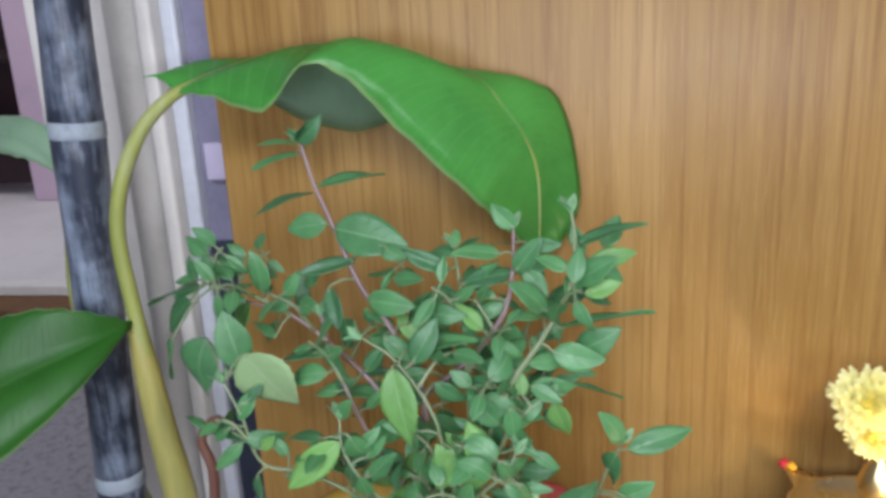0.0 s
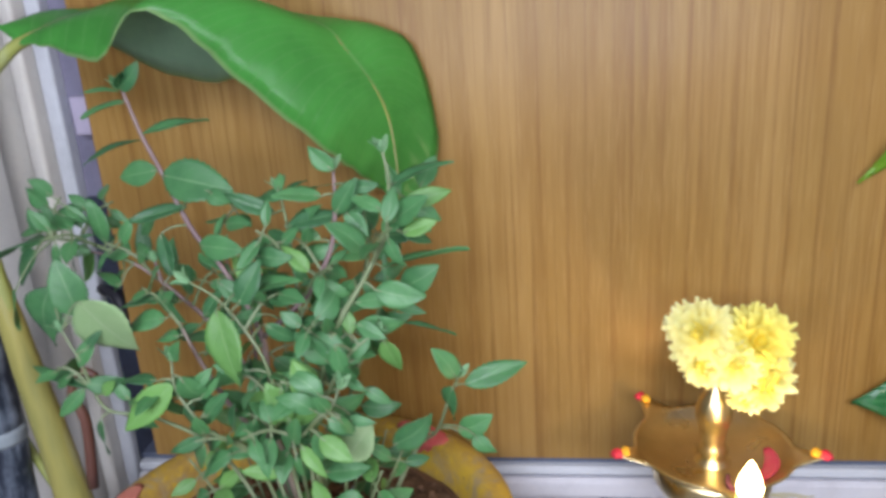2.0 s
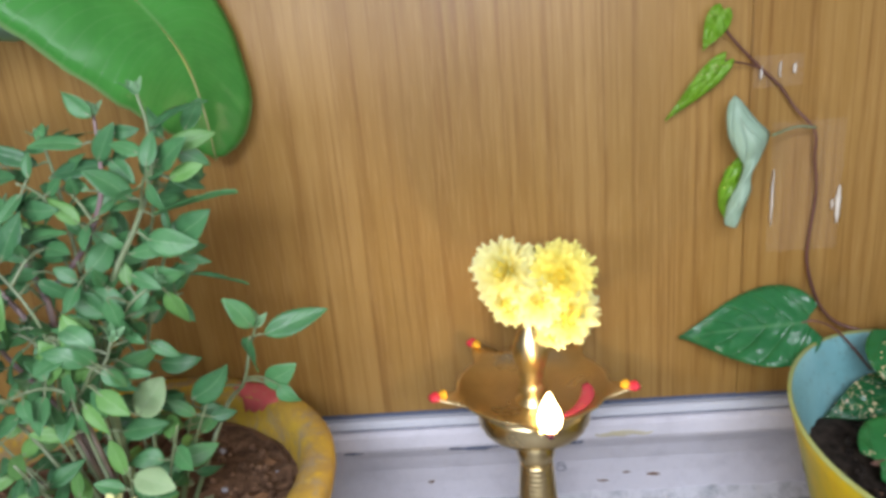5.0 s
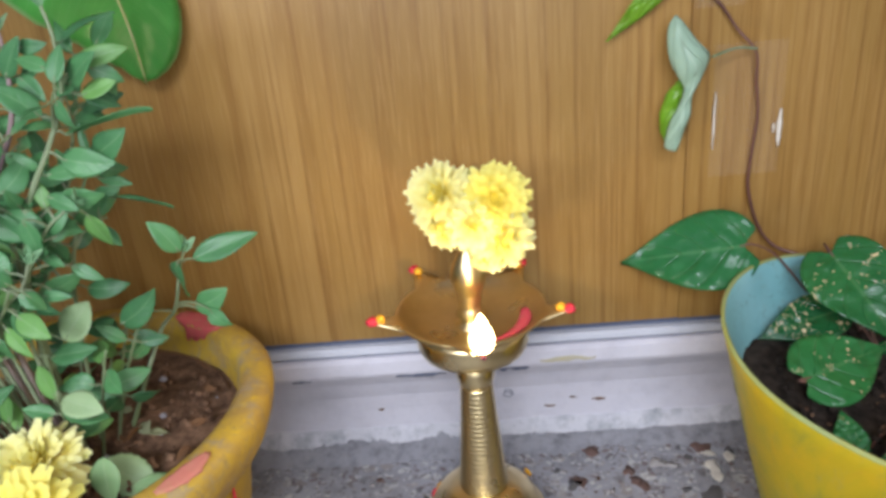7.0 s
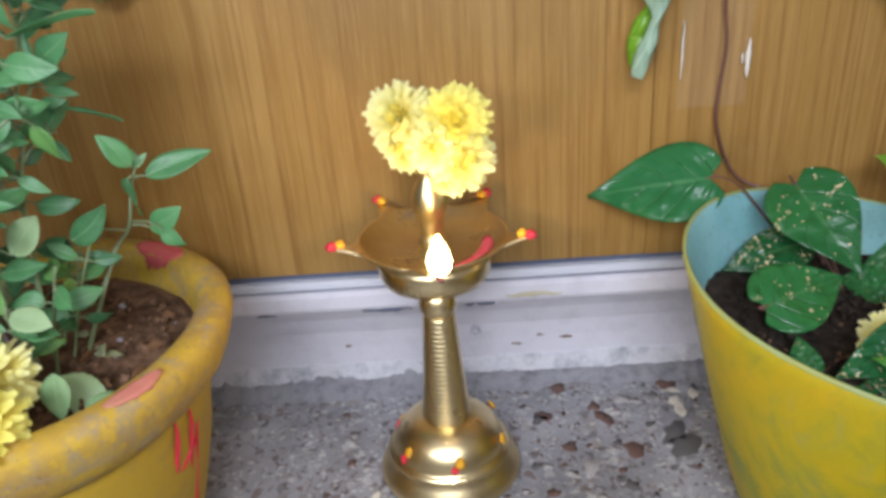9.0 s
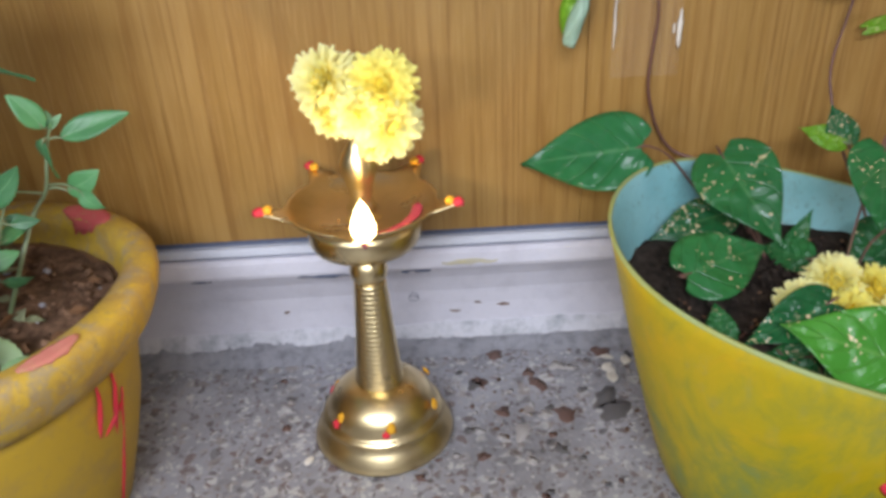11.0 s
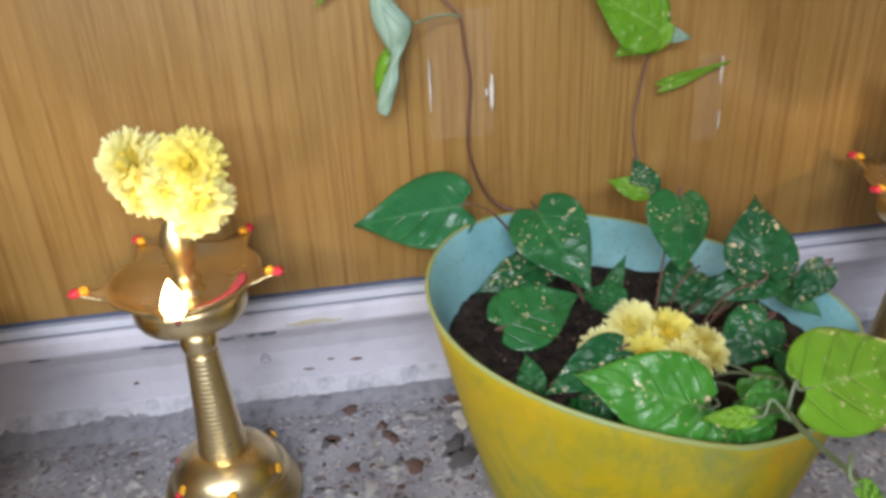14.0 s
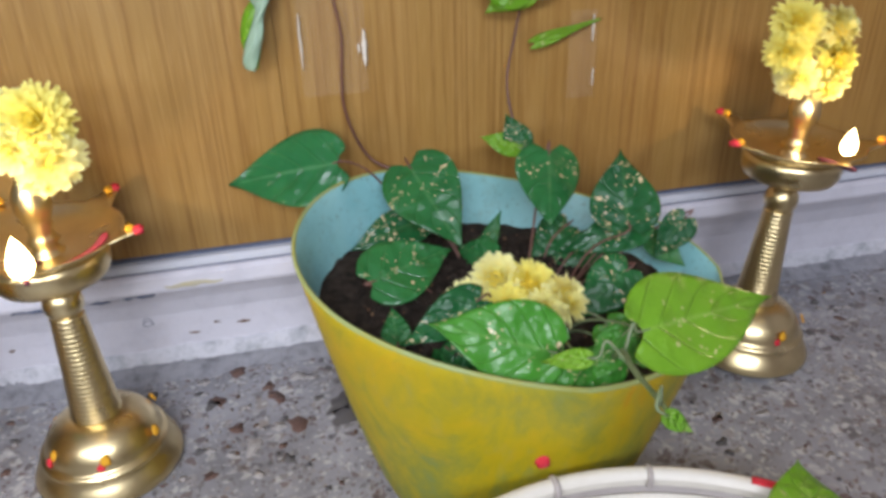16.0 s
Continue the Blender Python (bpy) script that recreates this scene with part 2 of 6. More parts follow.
WOOD = wood_material()
TERRAZZO = terrazzo_material()
SILL_PAINT = paint_material("chalky_white_paint", (0.66, 0.65, 0.71), (0.46, 0.45, 0.50), 0.45, 22, 0.55)
PLASTER = paint_material("grubby_plaster_edge", (0.55, 0.55, 0.59), (0.22, 0.24, 0.26), 0.7, 40, 0.9)
CEMENT = paint_material("smeared_cement", (0.27, 0.27, 0.295), (0.12, 0.12, 0.13), 0.65, 55, 0.9, 200)
ALU = paint_material("anodised_track", (0.62, 0.64, 0.70), (0.40, 0.42, 0.47), 0.32, 30, 0.5, 400, 0.6)
JOINT = paint_material("brown_joint", (0.13, 0.065, 0.014), (0.08, 0.04, 0.01), 0.6)
NAVY = paint_material("dark_navy_paint", (0.030, 0.036, 0.062), (0.012, 0.014, 0.024), 0.5, 30, 0.7)
GAP = paint_material("dark_gap_rubber", (0.10, 0.12, 0.18), (0.05, 0.06, 0.10), 0.6)
CREAM = paint_material("cream_enamel", (0.76, 0.73, 0.69), (0.58, 0.56, 0.54), 0.42, 16, 0.6)
GREYPAINT = paint_material("lilac_grey_enamel", (0.22, 0.21, 0.30), (0.13, 0.12, 0.18), 0.5, 20, 0.6)
LILAC = paint_material("pale_lilac_enamel", (0.50, 0.45, 0.60), (0.38, 0.35, 0.46), 0.5, 20, 0.5)
WALL = paint_material("lime_wash", (0.66, 0.62, 0.62), (0.5, 0.48, 0.5), 0.85, 4, 0.5)
PINKWALL = paint_material("pale_pink_wash", (0.66, 0.5, 0.62), (0.5, 0.4, 0.5), 0.8, 5, 0.5)
DARKWOOD = paint_material("dark_varnished_wood", (0.035, 0.016, 0.02), (0.012, 0.008, 0.012), 0.4, 12, 0.7)
GRAVEL = paint_material("rough_grey_screed", (0.26, 0.25, 0.27), (0.11, 0.105, 0.115), 0.9, 70, 0.9, 300)
BRASS = brass_material()
OCHRE = paint_material("ochre_painted_clay", (0.43, 0.275, 0.020), (0.30, 0.20, 0.06), 0.62, 24, 0.75, 200)
CLAY_IN = paint_material("dark_clay_inside", (0.16, 0.075, 0.03), (0.07, 0.04, 0.025), 0.9, 30, 0.8)
RED_POWDER = paint_material("vermilion_powder", (0.62, 0.03, 0.045), (0.45, 0.06, 0.10), 0.9, 90, 0.5)
CRIMSON = paint_material("crimson_powder", (0.40, 0.035, 0.07), (0.34, 0.12, 0.10), 0.8, 70, 0.7)
PINK_POWDER = paint_material("pink_powder_smear", (0.50, 0.17, 0.13), (0.46, 0.26, 0.14), 0.9, 90, 0.7)
DAB_RED = paint_material("red_powder_dab", (0.58, 0.10, 0.10), (0.50, 0.22, 0.14), 0.9, 90, 0.6)
PALE_SMEAR = paint_material("pale_yellow_smear", (0.52, 0.47, 0.28), (0.5, 0.48, 0.44), 0.8, 60, 0.8)
TURMERIC = paint_material("turmeric_paste", (0.72, 0.36, 0.02), (0.55, 0.25, 0.02), 0.85, 120, 0.5)
RIM_AQUA = paint_material("pale_plastic_rim", (0.30, 0.36, 0.14), (0.38, 0.33, 0.03), 0.5, 24, 0.7, 300)


def aqua_material():
    m = Mat("aqua_plastic", 0.45)
    v = m.coords()
    c = m.ramp(m.noise(v, 14, 6, 0.65), (0.35, (0.20, 0.46, 0.48)), (0.6, (0.27, 0.55, 0.57)))
    c = m.mix(m.calc("MULTIPLY", m.step(m.noise(v, 38, 6, 0.75), 0.52, 0.70), 0.45), c, (0.20, 0.27, 0.22))
    c = m.mix(m.calc("MULTIPLY", m.step(m.noise(v, 160, 4, 0.7), 0.58, 0.70), 0.5), c, (0.10, 0.11, 0.08))
    m.bump(m.noise(v, 180, 4), 0.15, 0.0005)
    return m.colour(c).m


AQUA = aqua_material()


def rim_material():
    """Worn ochre on clay: bare grey patches, rubbed edges and bright turmeric specks."""
    m = Mat("worn_ochre_rim", 0.8, 0, 0.3)
    v = m.coords()
    c = m.ramp(m.noise(v, 26, 6, 0.7), (0.35, (0.33, 0.20, 0.06)), (0.5, (0.43, 0.275, 0.045)), (0.65, (0.50, 0.33, 0.03)))
    c = m.mix(m.calc("MULTIPLY", m.step(m.noise(v, 40, 6, 0.75, 0.5), 0.49, 0.62), 0.8), c, (0.30, 0.235, 0.15))
    c = m.mix(m.calc("MULTIPLY", m.step(m.noise(v, 110, 5, 0.7), 0.54, 0.66), 0.55), c, (0.62, 0.40, 0.01))
    c = m.mix(m.calc("MULTIPLY", m.step(m.noise(v, 70, 5, 0.75), 0.60, 0.70), 0.6), c, (0.16, 0.12, 0.085))
    m.bump(m.calc("ADD", m.noise(v, 90, 5), m.noise(v, 300, 4)), 0.5, 0.0012)
    return m.colour(c).m


OCHRE_RIM = rim_material()


def bucket_material():
    m = Mat("turmeric_washed_plastic", 0.5, 0, 0.45)
    v = m.coords((1, 1, 0.75))
    c = m.ramp(m.noise(v, 11, 7, 0.7, 0.6), (0.30, (0.17, 0.25, 0.10)), (0.40, (0.27, 0.27, 0.030)), (0.50, (0.42, 0.33, 0.008)), (0.60, (0.48, 0.34, 0.006)), (0.72, (0.52, 0.26, 0.004)))
    c = m.mix(m.calc("MULTIPLY", m.step(m.noise(m.coords((1, 1, 0.6)), 30, 6, 0.75, 0.4), 0.50, 0.70), 0.42), c, (0.20, 0.26, 0.06))
    c = m.mix(m.calc("MULTIPLY", m.step(m.noise(m.coords((1, 1, 0.5)), 75, 5, 0.75), 0.55, 0.75), 0.25), c, (0.22, 0.30, 0.18))
    c = m.mix(m.calc("MULTIPLY", m.step(m.noise(m.coords((0.6, 0.6, 1)), 22, 5, 0.7), 0.58, 0.72), 0.55), c, (0.58, 0.36, 0.004))
    m.bump(m.noise(m.coords(), 180, 4), 0.15, 0.0005)
    return m.colour(c).m


BUCKET = bucket_material()
SOIL_DARK = soil_material("damp_black_soil", (0.008, 0.006, 0.005), (0.035, 0.026, 0.02))
SOIL_PALE = paint_material("withered_leaf", (0.24, 0.27, 0.15), (0.2, 0.16, 0.09), 0.8, 60, 0.7)
SOIL_BROWN = soil_material("dry_brown_soil", (0.05, 0.025, 0.014), (0.15, 0.085, 0.05))
BETEL = leaf_material("betel_leaf", (0.012, 0.098, 0.030), (0.034, 0.20, 0.050), (0.10, 0.26, 0.09), 0.26, 1.0, 5.0)
BETEL_PLAIN = leaf_material("clean_betel_leaf", (0.018, 0.145, 0.045), (0.05, 0.25, 0.075), (0.14, 0.34, 0.15), 0.22, 0.0, 5.0)
BETEL_GREEN = leaf_material("fresh_betel_leaf", (0.035, 0.20, 0.020), (0.085, 0.33, 0.035), (0.20, 0.42, 0.10), 0.3, 0.9, 5.0)
BETEL_YOUNG = leaf_material("young_betel_leaf", (0.12, 0.33, 0.012), (0.21, 0.43, 0.025), (0.32, 0.52, 0.10), 0.34, 0.5, 5.0)
BETEL_PALE = leaf_material("pale_leaf_underside", (0.30, 0.46, 0.33), (0.42, 0.58, 0.44), (0.5, 0.62, 0.5), 0.5, 0.0, 5.0)
TULSI = leaf_material("basil_leaf", (0.018, 0.108, 0.034), (0.080, 0.265, 0.082), (0.24, 0.42, 0.20), 0.4, 0.0, 5.0, 0.10)
TULSI_OLIVE = leaf_material("olive_basil_leaf", (0.075, 0.22, 0.035), (0.15, 0.36, 0.07), (0.26, 0.42, 0.18), 0.45, 0.0, 5.0, 0.15)
TULSI_TIP = leaf_material("young_basil_tip", (0.12, 0.32, 0.13), (0.24, 0.44, 0.22), (0.3, 0.48, 0.3), 0.6, 0.0, 5.0, 0.2)
TULSI_PALE = leaf_material("pale_basil_leaf", (0.20, 0.36, 0.14), (0.33, 0.46, 0.22), (0.4, 0.5, 0.3), 0.6, 0.0, 5.0, 0.2)
BANANA = leaf_material("banana_leaf", (0.065, 0.40, 0.065), (0.21, 0.66, 0.15), (0.36, 0.66, 0.28), 0.26, 0.0, 46.0)
# banana green darkened in its colour to offset strong light on the lower leaf
BANANA_DIMMED = leaf_material("dimmed_banana_leaf", (0.018, 0.11, 0.014), (0.05, 0.22, 0.03), (0.12, 0.3, 0.08), 0.42, 0.0, 46.0)
BANANA_UNDER = leaf_material("banana_leaf_underside", (0.32, 0.50, 0.36), (0.42, 0.60, 0.44), (0.46, 0.6, 0.44), 0.5, 0.0, 46.0)
TWIG = stem_material("woody_violet_twig", (0.16, 0.10, 0.11), (0.24, 0.17, 0.17), (0.30, 0.26, 0.2))
GREEN_STEM = stem_material("green_stem", (0.10, 0.15, 0.065), (0.17, 0.22, 0.11), (0.26, 0.31, 0.20))
BANANA_STEM = stem_material("banana_petiole", (0.20, 0.24, 0.05), (0.31, 0.34, 0.09), (0.38, 0.42, 0.2))
BANANA_SHEATH = stem_material("yellow_sheath", (0.25, 0.25, 0.08), (0.38, 0.34, 0.10), (0.43, 0.46, 0.29))
VINE = stem_material("brown_vine", (0.09, 0.035, 0.03), (0.14, 0.06, 0.045), (0.2, 0.1, 0.07))
CANE = cane_material()
CANE_NODE = paint_material("chalky_cane_node", (0.33, 0.38, 0.43), (0.16, 0.19, 0.24), 0.7, 40, 0.8)
YELLOW_PETAL = petal_material("yellow_petal", (0.90, 0.66, 0.008), (0.94, 0.90, 0.28))
PALE_PETAL = petal_material("lemon_petal", (0.90, 0.72, 0.04), (0.94, 0.93, 0.50))
CALYX = stem_material("calyx_green", (0.08, 0.14, 0.05), (0.12, 0.2, 0.08), (0.2, 0.28, 0.12))
FLAME_MAT = emit_material("flame", (1.0, 0.72, 0.32), 26.0)
WICK = paint_material("charred_wick", (0.12, 0.03, 0.05), (0.03, 0.01, 0.02), 0.9)
TAPE = tape_material()
WHITE_PLASTIC = paint_material("ivory_plastic", (0.72, 0.68, 0.6), (0.6, 0.55, 0.46), 0.4, 30, 0.4)
STEEL_IN = paint_material("dull_inner_dish", (0.40, 0.36, 0.34), (0.28, 0.24, 0.21), 0.35, 16, 0.6)
BLACK = paint_material("black_iron", (0.02, 0.02, 0.03), (0.01, 0.01, 0.012), 0.5)


# ---------------------------------------------------------------- mesh helpers
HOME = {}


def root(name, at, label, category, group="", kind=""):
    """A thing: an Empty at its base, to which parts are added in world metres."""
    e = new(name)
    e.empty_display_size = 0.03
    e.location = at
    HOME[e] = Vector(at)
    return tagged(e, label, category, group, kind)


def part(name, bm, material, parent=None, label="", smooth=True, m=None):
    """Links a bmesh, given in world metres (or in m's own), as one mesh object, under a thing or a part."""
    me = bm
    if isinstance(bm, bmesh.types.BMesh):
        me = bpy.data.meshes.new(name)
        bm.to_mesh(me)
        bm.free()
        me.materials.append(material)
        me.polygons.foreach_set("use_smooth", [smooth] * len(me.polygons))
    ob = new(name, me)
    if m is not None:
        ob.matrix_basis = m
    if parent is not None:
        ob.parent = parent
        if parent in HOME:
            ob.matrix_parent_inverse = Matrix.Translation(-HOME[parent])
    if label:
        ob["label"] = label
    return ob


def box(x0, x1, y0, y1, z0, z1, bevel=0.0, segs=2):
    bm = bmesh.new()
    bmesh.ops.create_cube(bm, size=1.0)
    for v in bm.verts:
        v.co = Vector(((x0 + x1) / 2 + v.co.x * (x1 - x0), (y0 + y1) / 2 + v.co.y * (y1 - y0), (z0 + z1) / 2 + v.co.z * (z1 - z0)))
    if bevel:
        bmesh.ops.bevel(bm, geom=bm.edges[:], offset=bevel, segments=segs, affect="EDGES", profile=0.6)
    return bm


def grid_faces(bm, rows, close=False):
    """Faces between neighbouring rows of vertices."""
    for a, b in zip(rows, rows[1:]):
        n = len(a)
        for i in range(n if close else n - 1):
            j = (i + 1) % n
            bm.faces.new((a[i], a[j], b[j], b[i]))


def lathe(profile, at=(0, 0, 0), segs=48, wobble=0.0):
    """Turns (radius, height) pairs round z. Starts and ends may lie on the axis."""
    bm = bmesh.new()
    rows = []
    for r, h in profile:
        row = []
        for i in range(segs):
            a = 2 * math.pi * i / segs
            k = 1 + wobble * noise.noise((math.cos(a) * 1.5, math.sin(a) * 1.5, h * 9))
            row.append(bm.verts.new((at[0] + max(r, 1e-5) * k * math.cos(a), at[1] + max(r, 1e-5) * k * math.sin(a), at[2] + h)))
        rows.append(row)
    grid_faces(bm, rows, True)
    bmesh.ops.remove_doubles(bm, verts=bm.verts[:], dist=2e-5)
    bmesh.ops.recalc_face_normals(bm, faces=bm.faces[:])
    return bm


def spline(points, n):
    """n points on a smooth curve through the given ones."""
    p = [Vector(q) for q in points]
    p = [p[0] * 2 - p[1]] + p + [p[-1] * 2 - p[-2]]
    out = []
    for k in range(n):
        s = k / (n - 1) * (len(p) - 3)
        i = min(int(s), len(p) - 4)
        t = s - i
        a, b, c, d = p[i:i + 4]
        out.append(0.5 * ((2 * b) + (c - a) * t + (2 * a - 5 * b + 4 * c - d) * t * t + (3 * b - a - 3 * c + d) * t ** 3))
    return out


def tube(points, radii, segs=8, n=None, rough=0.0):
    """A round rod along a smooth curve; radii are spread evenly over it."""
    pts = spline(points, n) if n else [Vector(p) for p in points]
    bm = bmesh.new()
    rows = []
    side = None
    for k, p in enumerate(pts):
        d = (pts[min(k + 1, len(pts) - 1)] - pts[max(k - 1, 0)]).normalized()
        if side is None:
            side = d.orthogonal().normalized()
        side = (side - d * side.dot(d)).normalized()
        up = d.cross(side)
        s = k / (len(pts) - 1) * (len(radii) - 1)
        i = min(int(s), len(radii) - 2) if len(radii) > 1 else 0
        r = radii[0] if len(radii) == 1 else radii[i] * (1 - (s - i)) + radii[i + 1] * (s - i)
        r *= 1 + rough * noise.noise(p * 60)
        rows.append([bm.verts.new(p + r * (math.cos(a) * side + math.sin(a) * up)) for a in (2 * math.pi * j / segs for j in range(segs))])
    grid_faces(bm, rows, True)
    bm.faces.new(rows[0][::-1])
    bm.faces.new(rows[-1])
    bmesh.ops.recalc_face_normals(bm, faces=bm.faces[:])
    return bm


def sheet(rows, thick, uv=None, under=False):
    """A thin solid from rows of points: both faces and the rim. uv: function (i, j) for the attributes lu, lv."""
    bm = bmesh.new()
    lu, lv = bm.verts.layers.float.new("lu"), bm.verts.layers.float.new("lv")
    nr, nc = len(rows), len(rows[0])
    nrm = []
    for i in range(nr):
        line = []
        for j in range(nc):
            a = rows[min(i + 1, nr - 1)][j] - rows[max(i - 1, 0)][j]
            b = rows[i][min(j + 1, nc - 1)] - rows[i][max(j - 1, 0)]
            c = a.cross(b)
            line.append(c.normalized() if c.length > 1e-12 else Vector((0, 0, 1)))
        nrm.append(line)
    faces = []
    for s in (0.5, -0.5):
        made = []
        for i in range(nr):
            line = []
            for j in range(nc):
                v = bm.verts.new(rows[i][j] + nrm[i][j] * thick * s)
                u = uv(i, j) if uv else ((i / (nr - 1)) ** 1.4, 2 * j / (nc - 1) - 1)
                v[lu], v[lv] = u
                line.append(v)
            made.append(line)
        faces.append(made)
    top, low = faces
    grid_faces(bm, top)
    if under:
        for f in bm.faces:
            f.material_index = 1
    n = len(bm.faces)
    grid_faces(bm, [r[::-1] for r in low])
    if under == "low":
        for f in bm.faces:
            f.material_index = 1 - f.material_index
    ring = [(0, j) for j in range(nc)] + [(i, nc - 1) for i in range(1, nr)] + [(nr - 1, j) for j in range(nc - 2, -1, -1)] + [(i, 0) for i in range(nr - 2, 0, -1)]
    for a, b in zip(ring, ring[1:] + ring[:1]):
        bm.faces.new((top[a[0]][a[1]], low[a[0]][a[1]], low[b[0]][b[1]], top[b[0]][b[1]]))
    bmesh.ops.remove_doubles(bm, verts=bm.verts[:], dist=1e-6)
    bmesh.ops.recalc_face_normals(bm, faces=bm.faces[:])
    return bm


def leaf_mesh(name, material, kind, width, fold=0.2, bend=0.15, ripple=0.0, twist=0.0, teeth=0.0, n=16, half=4, seed=0):
    """A leaf one metre long along x from its stalk, its face up. kind: heart or oval."""
    rnd = random.Random(seed)
    phase = rnd.uniform(0, 6)
    rows = []
    for i in range(n + 1):
        u = i / n
        if kind == "heart":
            u = u ** 1.4
            w = width * 2.2 * (max(1 - u, 0) ** (0.78 + 0.5 * u)) * ((u + 0.015) ** 0.42)
        else:
            w = width * math.sin(math.pi * min(1, max(u, 0) ** 0.82 * 0.98 + 0.012)) ** 0.84
        if teeth:
            w *= 1 + teeth * (1 if i % 2 else -1)
        row = []
        for j in range(-half, half + 1):
            v = j / half
            x = u
            if kind == "heart":
                x -= 0.125 * abs(v) ** 1.5 * (1 - 0.25 * abs(v) ** 4) * (1 - u) ** 3.2
            y = w * v
            z = fold * abs(y) * (1 - 0.35 * abs(v)) - bend * u * u + ripple * math.sin((u * 5.0 - abs(v) * 1.7) * 2 * math.pi) * (1 - abs(v) ** 3) * (0.3 + abs(v)) * (1 - u)
            z += 0.05 * width * math.sin(6 * u + phase) * v * abs(v) * 2
            a = twist * u
            row.append(Vector((x, y * math.cos(a) - z * math.sin(a), y * math.sin(a) + z * math.cos(a))))
        rows.append(row)
    bm = sheet(rows, 0.008)
    me = bpy.data.meshes.new(name)
    bm.to_mesh(me)
    bm.free()
    me.materials.append(material)
    me.polygons.foreach_set("use_smooth", [True] * len(me.polygons))
    return me


def leaf_pose(base, tip, face, wide=1.0):
    """Where a leaf mesh goes: from its stalk to its tip, its face towards a direction."""
    base, tip, face = Vector(base), Vector(tip), Vector(face)
    x = tip - base
    l = x.length
    x.normalize()
    z = (face - x * face.dot(x)).normalized()
    y = z.cross(x)
    m = Matrix((x, y, z)).transposed().to_4x4() @ Matrix.Diagonal((l, l * wide, l, 1))
    m.translation = base
    return m


def strip_bar(x0, x1, profile):
    """A long moulding along x with the section (y, z), closed."""
    bm = bmesh.new()
    rows = [[bm.verts.new((x, y, z)) for y, z in profile] for x in (x0, x1)]
    grid_faces(bm, rows, True)
    bm.faces.new(rows[0])
    bm.faces.new(rows[1][::-1])
    bmesh.ops.recalc_face_normals(bm, faces=bm.faces[:])
    return bm

# ---------------------------------------------------------------- the setting
def structure(name, bm, material, label, category, smooth=False):
    return tagged(part(name, bm, material, smooth=smooth), label, category, kind="structure")


structure("floor", box(-0.62, 3.0, -2.4, 0.70, -0.06, 0.0), TERRAZZO, "worn grey terrazzo floor with brown and white chips", "floor")
structure("ground", box(-4.0, -0.62, -2.4, 5.0, -0.08, -0.015), GRAVEL, "rough grey screed beyond the threshold", "floor")
structure("wall_back", box(-4.0, 3.0, -2.5, -2.4, -0.06, 2.7), WALL, "plain lime-washed wall behind the walk", "wall")
structure("wall_east", box(3.0, 3.1, -2.4, 0.8, -0.06, 2.7), WALL, "plain lime-washed side wall", "wall")
structure("wall_west", box(-4.1, -4.0, -2.4, 5.0, -0.08, 2.7), WALL, "plain lime-washed far side wall", "wall")
structure("wall_far", box(-4.0, 0.5, 5.0, 5.1, -0.08, 2.7), PINKWALL, "pale pink washed wall of the far room", "wall")
structure("ceiling", box(-4.1, 3.1, -2.5, 5.1, 2.7, 2.8), WALL, "plain whitewashed ceiling", "ceiling")

# wooden door panels: one wide leaf, a strip and another leaf past the joint
JOINT_X = 0.424
door = root("door_1", (0.05, PANEL_Y, SILL_Z), "closed teak-laminate door panels with vertical grain", "door", kind="structure")
part("door_panel", box(-0.312, JOINT_X - 0.0001, PANEL_Y, PANEL_Y + 0.032, SILL_Z, 2.1, 0.0008), WOOD, door, smooth=False)
part("door_panel", box(JOINT_X + 0.0001, 2.4, PANEL_Y - 0.0008, PANEL_Y + 0.03, SILL_Z, 2.1, 0.0004), WOOD, door, smooth=False)
part("door_edge_strip", box(JOINT_X - 0.006, JOINT_X + 0.006, PANEL_Y + 0.0322, PANEL_Y + 0.0338, SILL_Z, 2.1), JOINT, door, "brown joint strip", smooth=False)
structure("wall_north", box(-0.30, 3.0, 0.713, 0.80, -0.06, 2.7), WALL, "plain wall behind the door panels", "wall")

# threshold under the panels: dark gap, metal track, painted upstand, plaster foot
sill = root("window_sill", (0.9, 0.66, 0.0), "white painted threshold with an aluminium track above the floor", "threshold", kind="structure")
part("gap_seal", strip_bar(-0.33, 2.6, [(0.657, 0.1528), (0.69, 0.1528), (0.69, 0.1465), (0.657, 0.1465)]), GAP, sill, "dark blue-grey gap under the panels", smooth=False)
part("track", strip_bar(-0.33, 2.6, [(0.650, 0.1462), (0.70, 0.1462), (0.70, 0.1375), (0.649, 0.1375), (0.6475, 0.139), (0.648, 0.1445)]), ALU, sill, "dull aluminium track", smooth=False)
part("groove", strip_bar(-0.33, 2.6, [(0.6505, 0.1373), (0.70, 0.1373), (0.70, 0.1358), (0.6505, 0.1358)]), GAP, sill, "dark groove under the track", smooth=False)
part("ledge", strip_bar(-0.33, 2.6, [(0.646, 0.1356), (0.71, 0.1356), (0.71, 0.1122), (0.648, 0.1122), (0.6435, 0.1145), (0.6415, 0.119), (0.642, 0.132)]), SILL_PAINT, sill, smooth=False)
part("upstand", strip_bar(-0.33, 2.6, [(0.6505, 0.112), (0.71, 0.112), (0.71, 0.0), (0.684, 0.0), (0.682, 0.03), (0.680, 0.05), (0.676, 0.070), (0.666, 0.092), (0.656, 0.106)]), SILL_PAINT, sill, smooth=False)


